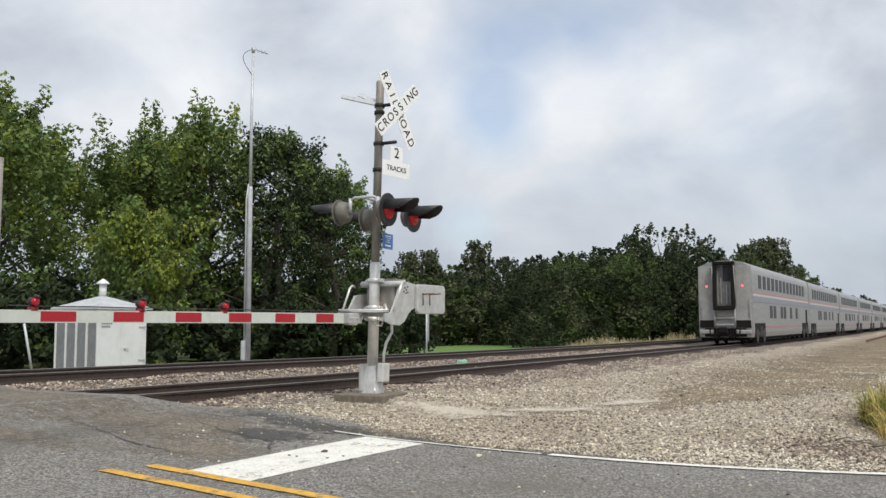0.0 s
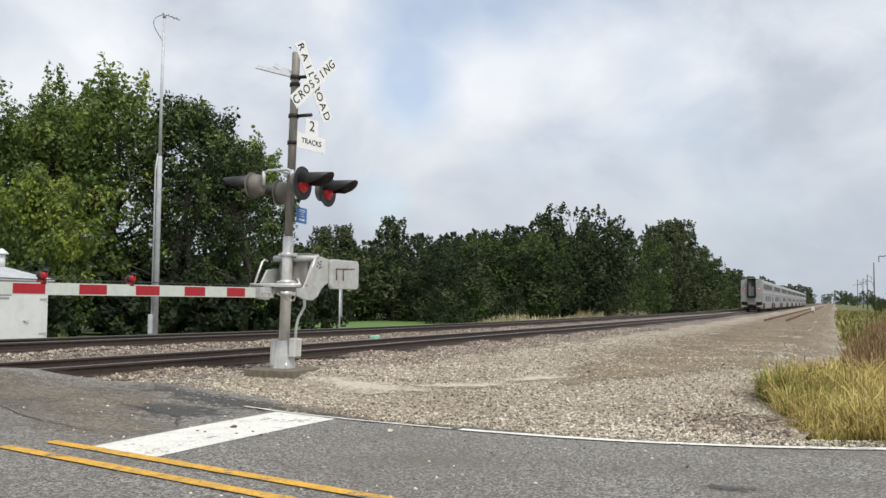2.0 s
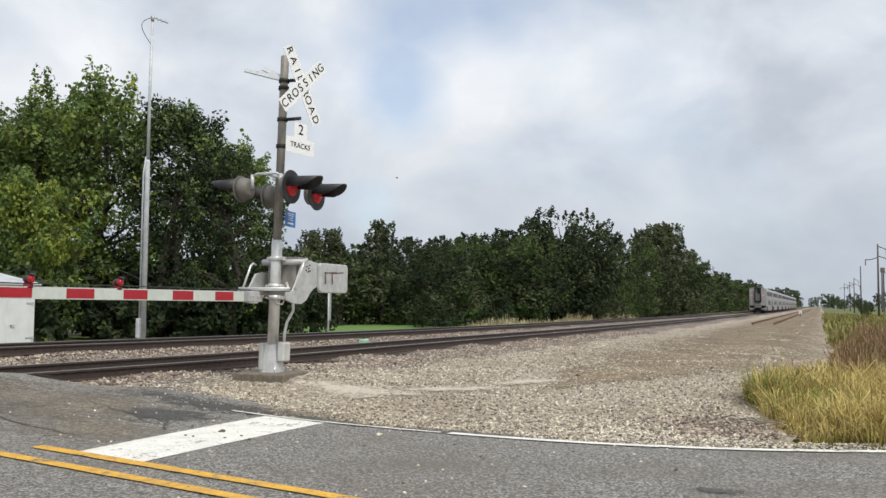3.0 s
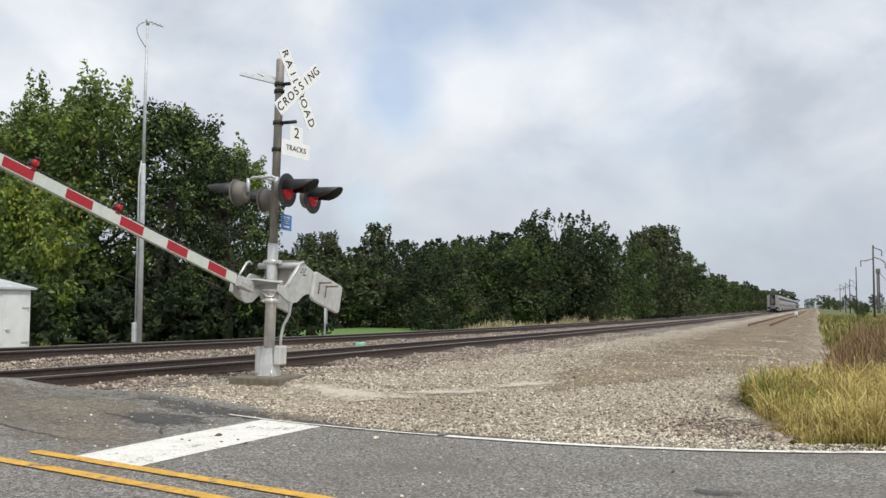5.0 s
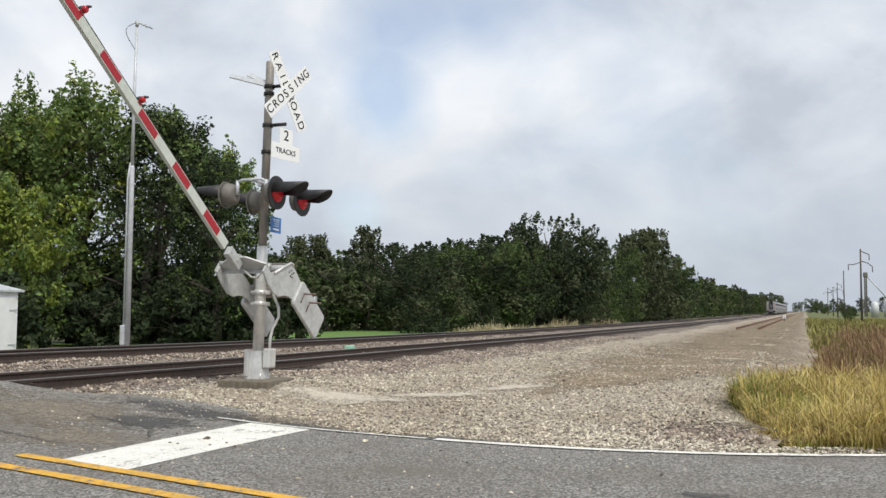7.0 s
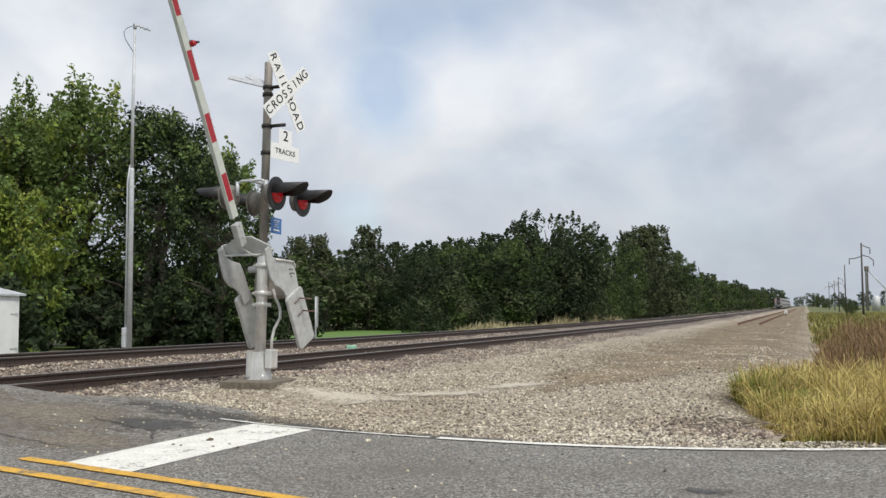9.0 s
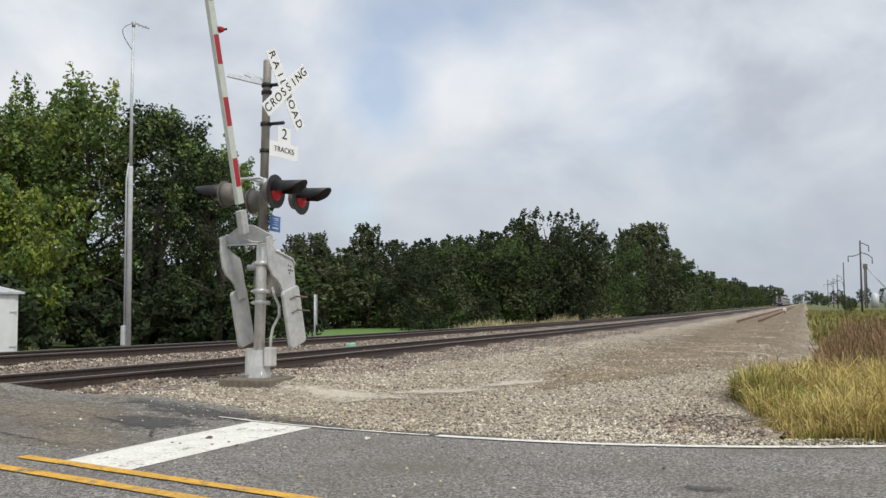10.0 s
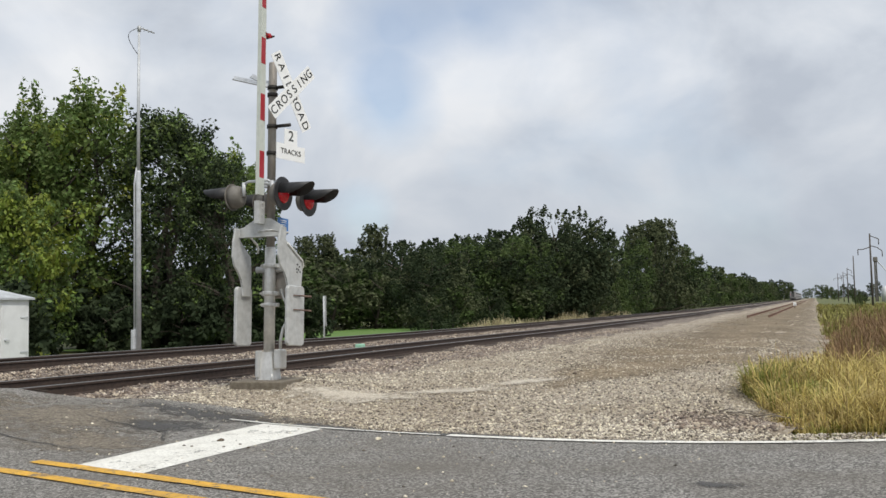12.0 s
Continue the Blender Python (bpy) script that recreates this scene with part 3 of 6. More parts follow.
def patch_material(m):
    """Damp dark asphalt whose edge frays out in noise."""
    t = m.node_tree
    b, out = t.nodes["Principled BSDF"], t.nodes["Material Output"]
    co = t.nodes.new("ShaderNodeTexCoord")
    ln = t.nodes.new("ShaderNodeVectorMath")
    ln.operation = "LENGTH"
    t.links.new(co.outputs["UV"], ln.inputs[0])
    ns = nd(t, "ShaderNodeTexNoise", Scale=5.0, Detail=10.0, Roughness=0.72)
    t.links.new(co.outputs["Object"], ns.inputs["Vector"])
    v = mth(t, "SUBTRACT", mth(t, "ADD", mth(t, "SUBTRACT", 1.0, ln.outputs["Value"]), mth(t, "MULTIPLY", ns.outputs[0], 2.4)), 1.45)
    f = ramp(t, v, [(0.0, (0, 0, 0)), (0.5, (0.8, 0.8, 0.8))])
    clear = t.nodes.new("ShaderNodeBsdfTransparent")
    mix = t.nodes.new("ShaderNodeMixShader")
    t.links.new(f, mix.inputs[0])
    t.links.new(clear.outputs[0], mix.inputs[1])
    t.links.new(b.outputs[0], mix.inputs[2])
    t.links.new(mix.outputs[0], out.inputs[0])


patch_material(M_PATCH)
patch_material(M_DIRTFILM)
patch_material(M_DIRT)
patch_material(M_DUST)


def stain_patch(cx, cy, rx, ry, turn, mat=M_PATCH, lift=0.007, label="dark damp patch on the broken asphalt edge", soil=False):
    n, k, verts, uvs, faces = 20, 6, [], [], []
    c, d = math.cos(radians(turn)), math.sin(radians(turn))
    for j in range(k + 1):
        for i in range(n + 1):
            u, v = 2 * i / n - 1, 2 * j / k - 1
            x, y = cx + rx * u * c - ry * v * d, cy + rx * u * d + ry * v * c
            over = y - float(road_far(x)) - 0.01
            z = road_top(x, y) if over < 0 else float(max(land_z(x, y) + 0.02, road_top(x, y) - 0.05))
            if soil:
                z = float(land_z(x, y) + rough_z(x, y) * step(y, 10.4, 12))
            verts.append((x, y, z + lift))
            uvs.append((u, v))
    for j in range(k):
        for i in range(n):
            a = j * (n + 1) + i
            faces.append((a, a + 1, a + n + 2, a + n + 1))
    name = "dust_patch" if soil else "asphalt_patch"
    me = mesh_of(name, verts, faces, mat)
    lay = me.uv_layers.new(name="patch")
    for lp in me.loops:
        lay.data[lp.index].uv = uvs[lp.vertex_index]
    tagged(new(name, me), label, "dust patch" if soil else "road patch", "", "structure")


def rock_mesh(seed):
    rnd = random.Random(seed)
    v = [Vector(p) for p in ((1, 0, 0), (-1, 0, 0), (0, 1, 0), (0, -1, 0), (0, 0, 1), (0, 0, -1))]
    v = [p * rnd.uniform(0.7, 1.2) + Vector((rnd.uniform(-.25, .25), rnd.uniform(-.25, .25), rnd.uniform(-.2, .2))) for p in v]
    f = [(0, 2, 4), (2, 1, 4), (1, 3, 4), (3, 0, 4), (2, 0, 5), (1, 2, 5), (3, 1, 5), (0, 3, 5)]
    return np.array([tuple(p) for p in v]), np.array(f)


def scatter_stones(name, n, zone, size, zfun, mat, label, seed):
    rng = np.random.default_rng(seed)
    base = [rock_mesh(seed * 10 + i) for i in range(6)]
    V, F, at = [], [], 0
    pts = zone(rng, n)
    zs = zfun(pts[:, 0], pts[:, 1])
    for i in range(len(pts)):
        v, f = base[i % 6]
        s = size[0] + (size[1] - size[0]) * rng.random() ** 2
        a = rng.random() * math.tau
        c, d = math.cos(a), math.sin(a)
        w = v * (s * (0.7 + 0.6 * rng.random()), s, s * 0.75)
        V.append(np.stack([w[:, 0] * c - w[:, 1] * d + pts[i, 0], w[:, 0] * d + w[:, 1] * c + pts[i, 1], w[:, 2] + zs[i] + s * 0.15], 1))
        F.append(f + at)
        at += 6
    V, F = np.concatenate(V), np.concatenate(F)
    me = bpy.data.meshes.new(name)
    me.vertices.add(len(V))
    me.vertices.foreach_set("co", V.ravel())
    me.loops.add(F.size)
    me.loops.foreach_set("vertex_index", F.ravel().astype(np.int32))
    me.polygons.add(len(F))
    me.polygons.foreach_set("loop_start", np.arange(0, F.size, 3, dtype=np.int32))
    me.materials.append(mat)
    me.update(calc_edges=True)
    return tagged(new(name, me), label, "stones", "", "stuff")


def build_stones():
    def yard(rng, n):
        y = 10.0 + 24 * rng.random(n) ** 1.6
        x = -9.4 + 8.9 * rng.random(n)
        ok = (x > np.array([ballast_edge(v) for v in y])) & (y > road_far(x) + 0.1 + 0.15 * rng.random(n))
        return np.stack([x, y], 1)[ok]

    def bed(rng, n):
        y = 9.6 + 36 * rng.random(n) ** 1.5
        x = -14.5 + 7.0 * rng.random(n)
        ok = (np.abs(x - TRACK_A) > 1.15) | (rng.random(n) < 0.35)
        ok &= (x < np.array([ballast_edge(v) for v in y]) + 0.25 * rng.standard_normal(n)) & (y > road_far(x) + 0.15)
        return np.stack([x, y], 1)[ok]

    def verge(rng, n):
        x = -9.0 + 10 * rng.random(n)
        y = road_far(x) - 0.12 + 0.6 * rng.random(n) ** 0.7
        return np.stack([x, y], 1)

    def pile(rng, n):
        return np.stack([-1.0 + 0.36 * rng.standard_normal(n), 11.2 + 0.36 * rng.standard_normal(n)], 1)

    def litter(rng, n):
        x = -9.0 + 8 * rng.random(n)
        y = 10.2 - 5 * rng.random(n) ** 2.2
        return np.stack([x, y], 1)

    def clods(rng, n):
        return np.stack([-7.5 + 6.3 * rng.random(n), 17 + 46 * rng.random(n) ** 1.4], 1)

    lay = lambda x, y: land_z(x, y) + rough_z(x, y) * step(y, 10.4, 12)
    scatter_stones("loose_gravel", 62000, yard, (0.008, 0.029), lay, M_STONE, "loose pale limestone gravel", 3)
    scatter_stones("loose_ballast", 44000, bed, (0.016, 0.045), lay, M_STONE2, "loose brown and grey ballast stones", 4)
    scatter_stones("verge_gravel", 7000, verge, (0.007, 0.024), lambda x, y: land_z(x, y) + 0.01, M_STONE, "gravel spilled along the road edge", 5)
    scatter_stones("stone_pile", 2200, pile, (0.012, 0.045), lay, M_STONE2, "low heap of darker stones at the yard corner", 6)
    scatter_stones("dirt_clods", 150, clods, (0.02, 0.055), lay, M_CLOD, "dark clods and scraps on the gravel", 8)
    scatter_stones("road_grit", 700, litter, (0.008, 0.022), lambda x, y: np.array([road_top(a, b) for a, b in zip(x, y)]), M_STONE, "stray grit lying on the asphalt", 7)


# ---------------------------------------------------------------- railway
RAIL_OUT = [(-0.075, 0), (0.075, 0), (0.075, 0.012), (0.012, 0.035), (0.012, 0.125), (0.036, 0.14), (0.036, 0.17), (0.028, 0.178), (-0.028, 0.178), (-0.036, 0.17), (-0.036, 0.14), (-0.012, 0.125), (-0.012, 0.035), (-0.075, 0.012)]


def rail_data(name, zfun, ys, mats):
    verts, faces, idx, n = [], [], [], len(RAIL_OUT)
    for y in ys:
        z = float(zfun(y)) - 0.178
        verts += [(x, y, z + h) for x, h in RAIL_OUT]
    for j in range(len(ys) - 1):
        for k in range(n):
            faces.append((j * n + k, j * n + (k + 1) % n, (j + 1) * n + (k + 1) % n, (j + 1) * n + k))
            idx.append(1 if k in (6, 7, 8) else 0)
    faces += [tuple(range(n))[::-1], tuple((len(ys) - 1) * n + k for k in range(n))]
    idx += [0, 0]
    return mesh_of(name, verts, faces, mats, idx)


def tie_mesh():
    bm = bmesh.new()
    box(bm, -1.30, 1.30, -0.115, 0.115, -0.18, 0.0, 0.012)
    me = bpy.data.meshes.new("tie")
    bm.to_mesh(me)
    bm.free()
    me.materials.append(M_TIE)
    return me


TIE = tie_mesh()


def track(x0, zfun, y0, y1, near, mats, label, seed, ties=True):
    th = empty("railway_track", pose(x0, 0, 0))
    tagged(th, label, "railway track", "tracks")
    ys = spaced((y0, 120, 2.0), (120, y1, 40.0)) if y0 < 120 else spaced((y0, y1, 40))
    me = rail_data("rail", zfun, ys, mats)
    for s in (-0.755, 0.755):
        part("rail", me, None, th, m=pose(s, 0, 0))
    rnd = random.Random(seed)
    y = max(y0, near[0])
    V, F = [], []
    tv = np.array([tuple(v.co) for v in TIE.vertices])
    tf = [tuple(p.vertices) for p in TIE.polygons]
    while ties and y < min(y1, 330):
        z = float(zfun(y)) - 0.183
        if y < near[1]:
            part("tie", TIE, None, th, m=pose(rnd.uniform(-0.04, 0.04), y, z, 0, 0, rnd.uniform(-1.2, 1.2)))
        else:
            V += [tuple(p + (0, y, z)) for p in tv]
            F += [tuple(i + len(V) - len(tv) for i in f) for f in tf]
        y += 0.52
    if V:
        ob = part("far_ties", mesh_of("far_ties", V, F, M_TIE), None, th)
        ob["kind"] = "stuff"
    return th


def build_railway():
    track(TRACK_A, rail_z, -40, 1400, (10.2, 110), [M_RAIL, M_RAILTOP], "main line track of brown rails on dark timber ties", 1)
    track(TRACK_B, rail_z2, -40, 1400, (10.6, 110), [M_RAIL, M_RAILTOP], "second line track of brown rails on dark timber ties", 2)
    track(-3.95, lambda y: float(land_z(-3.95, y)) + 0.17, 71, 420, (71.3, 150), [M_RUST, M_RUST], "disused stub track with red rusted rail ends", 3, ties=False)

# ---------------------------------------------------------------- crossing signal
SIGN_TURN = -14
BASE = (-8.0, 12.2, 0.36)
LEAN = -2.4


def flasher(parent, y, z, face):
    """One flashing light: housing, round backplate, lens and hood. face: +1 or -1 along x."""
    bm = bmesh.new()
    tube(bm, [(face * a, y, z) for a in (0.28, 0.32, 0.39, 0.46)], [0.10, 0.165, 0.18, 0.184], 24)
    h = part("housing", bm, M_TANGREY, parent)
    bm = bmesh.new()
    big = 0.262 if face > 0 else 0.215
    tube(bm, [(face * 0.460, y, z), (face * 0.472, y, z), (face * 0.474, y, z)], [big, big, big - 0.007], 36)
    part("backplate", bm, [M_BLACK if face > 0 else M_TANGREY], h)
    bm = bmesh.new()
    tube(bm, [(face * a, y, z) for a in (0.474, 0.49, 0.505, 0.512)], [0.152, 0.14, 0.10, 0.02], 28)
    part("lens", bm, M_LENS, h, "red glass signal lens")
    # hood: an open half tube, longer above
    bm = bmesh.new()
    n, rows = 20, []
    for lay, r in ((0, 0.172), (1, 0.164)):
        for end in (0, 1):
            ring = []
            for k in range(n + 1):
                a = radians(-4 + 188 * k / n)
                up = max(math.sin(a), 0)
                far = 0.475 + (0.52 * (0.40 + 0.60 * up ** 0.5) if end else 0)
                ring.append(bm.verts.new((face * far, y + r * math.cos(a), z + r * math.sin(a) + (0.0 if not end else -0.02))))
            rows.append(ring)
    for a, b in ((0, 1), (3, 2), (1, 3), (2, 0)):
        for k in range(n):
            bm.faces.new((rows[a][k], rows[a][k + 1], rows[b][k + 1], rows[b][k])).smooth = True
    for k in (0, n):
        bm.faces.new((rows[0][k], rows[1][k], rows[3][k], rows[2][k]))
    part("hood", bm, M_BLACK, h)
    return h


def build_signal():
    th = empty("crossing_signal", pose(*BASE, LEAN, 0, 0))
    tagged(th, "grey railroad crossing signal mast with red flashers and gate", "crossing signal")
    bm = bmesh.new()
    tube(bm, [(0, 0, 1.95), (0, 0, 5.02), (0, 0, 5.04)], [0.068, 0.066, 0.06], 20)
    mast = part("mast", bm, M_MAST, th, "weathered brownish grey upper mast")
    bm = bmesh.new()
    tube(bm, [(0, 0, 0.26), (0, 0, 2.0), (0, 0, 2.02)], [0.086, 0.086, 0.072], 20)
    part("lower_mast", bm, M_BRIGHT, th, "silver painted lower mast")
    for z, r in ((1.28, 0.115), (1.72, 0.112), (1.10, 0.105)):
        bm = bmesh.new()
        tube(bm, [(0, 0, z - 0.035), (0, 0, z - 0.03), (0, 0, z + 0.03), (0, 0, z + 0.035)], [r - 0.01, r, r, r - 0.01], 20)
        box(bm, 0.07, 0.16, -0.04, 0.04, z - 0.03, z + 0.03, 0.008)
        for sx in (-1, 1):
            tube(bm, [(sx * (r + 0.012), -0.075, z), (sx * (r + 0.012), 0.075, z)], 0.014, 8)
            box(bm, sx * (r + 0.002) - 0.018, sx * (r + 0.002) + 0.018, -0.05, 0.05, z - 0.028, z + 0.028, 0.005)
        part("collar", bm, M_BRIGHT, mast)
    # flared base casting and junction box
    bm = bmesh.new()
    for (r0, z0), (r1, z1) in (((0.155, -0.075), (0.15, -0.02)), ((0.15, -0.02), (0.105, 0.36)),):
        lo = [bm.verts.new((x * r0, y * r0, z0)) for x, y in ((-1, -.8), (1, -.8), (1, .8), (-1, .8))]
        hi = [bm.verts.new((x * r1, y * r1, z1)) for x, y in ((-1, -.8), (1, -.8), (1, .8), (-1, .8))]
        for k in range(4):
            bm.faces.new((lo[k], lo[(k + 1) % 4], hi[(k + 1) % 4], hi[k]))
        bm.faces.new(hi)
        bm.faces.new(lo[::-1])
    for x in (-0.13, 0.13):
        for y in (-0.11, 0.11):
            tube(bm, [(x, y, -0.09), (x, y, 0.02)], 0.018, 8)
    part("base_casting", bm, M_BRIGHT, th, "silver painted flared base casting")
    bm = bmesh.new()
    box(bm, 0.14, 0.25, -0.08, 0.12, 0.10, 0.40, 0.015)
    box(bm, 0.245, 0.26, -0.065, 0.105, 0.115, 0.385, 0.006)
    box(bm, 0.10, 0.22, -0.04, 0.06, 0.2, 0.3, 0.008)
    part("junction_box", bm, M_BRIGHT, th)
    bm = bmesh.new()
    box(bm, -0.15, -0.09, -0.16, -0.04, -0.04, 0.38, 0.012)
    part("side_box", bm, M_SILVER, th)
    bm = bmesh.new()
    tube(bm, [(0.19, 0.03, 0.38), (0.19, 0.03, 0.55), (0.21, 0.06, 0.72), (0.27, 0.13, 0.90), (0.26, 0.13, 1.05), (0.19, 0.10, 1.22), (0.14, 0.10, 1.35)], 0.024, 10)
    part("conduit", bm, M_BRIGHT, th, "bent galvanised cable conduit")
    # gate mechanism casing on the mast
    bm = bmesh.new()
    box(bm, -0.22, 0.32, 0.10, 0.42, 1.22, 1.74, 0.03)
    box(bm, -0.24, 0.34, 0.11, 0.41, 1.72, 1.76, 0.012)
    box(bm, 0.315, 0.335, 0.14, 0.37, 1.32, 1.66, 0.01)
    box(bm, -0.08, 0.08, 0.0, 0.12, 1.30, 1.38, 0.012)
    box(bm, -0.08, 0.08, 0.0, 0.12, 1.60, 1.68, 0.012)
    part("gate_mechanism", bm, M_MAST, th, "dull grey gate mechanism casing")
    # flashing lights on their cross arm
    bm = bmesh.new()
    tube(bm, [(0, -0.42, 3.03), (0, 0.42, 3.03)], 0.026, 12)
    for y in (-0.38, 0.38):
        tube(bm, [(-0.26, y, 2.99), (-0.18, y, 3.03), (0.18, y, 3.03), (0.26, y, 2.99)], 0.022, 8)
        tube(bm, [(-0.26, y, 2.80), (-0.26, y, 3.02)], 0.03, 8)
        tube(bm, [(0.26, y, 2.80), (0.26, y, 3.02)], 0.03, 8)
    box(bm, -0.11, 0.11, -0.06, 0.06, 2.98, 3.08, 0.012)
    part("cross_arm", bm, M_GALV, th)
    for y in (-0.38, 0.38):
        flasher(th, y, 2.80, 1)
        flasher(th, y, 2.80, -1)
    # crossbuck facing the road, on two brackets
    for z, reach in ((4.62, 0.36), (4.50, 0.30), (3.98, 0.36), (3.54, 0.36)):
        bm = bmesh.new()
        tube(bm, [(0, 0, z - 0.03), (0, 0, z + 0.03)], 0.085, 18)
        if z != 4.50:
            tube(bm, [(0.06, 0, z), (reach - 0.02, 0, z)], 0.028, 10)
        part("bracket", bm, M_DARKIRON, mast)
    for name, word, ang, x, gap in (("crossbuck_blade", "RAILROAD", -58, 0.38, 0.665), ("crossbuck_blade", "CROSSING", 45, 0.392, 0.61)):
        bm = bmesh.new()
        box(bm, -0.003, 0.003, -gap, gap, -0.115, 0.115)
        bl = part(name, bm, M_SIGNWHITE, th, "white sign blade lettered " + word, m=pose(0, 0, 0, 0, 0, SIGN_TURN) @ pose(x, 0.05, 4.505, ang, 0, 0))
        for i, ch in enumerate(word):
            u = (gap - 0.08) * (2 * i / 7 - 1)
            if word == "RAILROAD" and i in (3, 4):
                u += -0.035 if i == 3 else 0.035
            part("letter", text_mesh("letter", ch, 0.192, M_LETTER_SHADE), None, bl, m=Matrix.Translation((0.0055, u, 0.0)) @ Matrix(((0, 0, 1, 0), (1, 0, 0, 0), (0, 1, 0, 0), (0, 0, 0, 1))))
    # track count sign: a tall tab over a wide plate
    bm = bmesh.new()
    slab(bm, [(-0.31, 0), (0.31, 0), (0.31, 0.25), (0.14, 0.25), (0.14, 0.50), (-0.14, 0.50), (-0.14, 0.25), (-0.31, 0.25)], -0.003, 0.003)
    sg = part("track_sign", bm, M_SIGNWHITE, th, "white sign lettered 2 TRACKS", m=pose(0, 0, 0, 0, 0, SIGN_TURN) @ pose(0.38, 0.05, 3.385))
    flat = Matrix(((0, 0, 1, 0), (1, 0, 0, 0), (0, 1, 0, 0), (0, 0, 0, 1)))
    part("number", text_mesh("number", "2", 0.235, M_LETTER_SHADE), None, sg, m=Matrix.Translation((0.006, 0, 0.385)) @ flat)
    part("word", text_mesh("word", "TRACKS", 0.118, M_LETTER_SHADE), None, sg, m=Matrix.Translation((0.006, 0, 0.13)) @ flat)
    # blades of the far face, seen along their edge
    for k, (dy, ang, ln) in enumerate(((-0.02, 17, 0.72), (0.03, 27, 0.42))):
        bm = bmesh.new()
        box(bm, -ln, 0.02, -0.042, 0.042, -0.012, 0.012, 0.003)
        part("flat_bar", bm, M_GALV, th, m=pose(-0.06, dy, 4.66 + 0.03 * k, 55, ang, 0))
    # small blue notice, writing not legible
    bm = bmesh.new()
    box(bm, -0.004, 0.004, -0.15, 0.15, -0.125, 0.125)
    nt = part("notice", bm, M_BLUE, th, "small blue notice with white lines", m=pose(0.19, 0.06, 2.36, 0, 0, 0))
    for k, (w, z, hh) in enumerate(((0.09, 0.085, 0.006), (0.08, 0.055, 0.004), (0.06, 0.02, 0.004), (0.075, -0.015, 0.004), (0.085, -0.07, 0.013))):
        bm = bmesh.new()
        box(bm, 0.0045, 0.0075, -w, w, z - hh, z + hh)
        part("bar", bm, M_SIGNWHITE, nt)
    # concrete foot
    bm = bmesh.new()
    box(bm, -0.44, 0.44, -0.44, 0.44, -0.14, 0.0, 0.02)
    for v in bm.verts:
        v.co += Vector((noise.noise(v.co * 3), noise.noise(v.co * 3 + Vector((5, 0, 0))), 0)) * 0.03
    tagged(part("signal_foundation", bm, M_CONC, None, m=pose(BASE[0], BASE[1], BASE[2] - 0.07, 0, 0, 4)), "weathered concrete pad under the signal mast", "foundation")
    return th


PIVOT = (0.10, 0.08, 1.67)


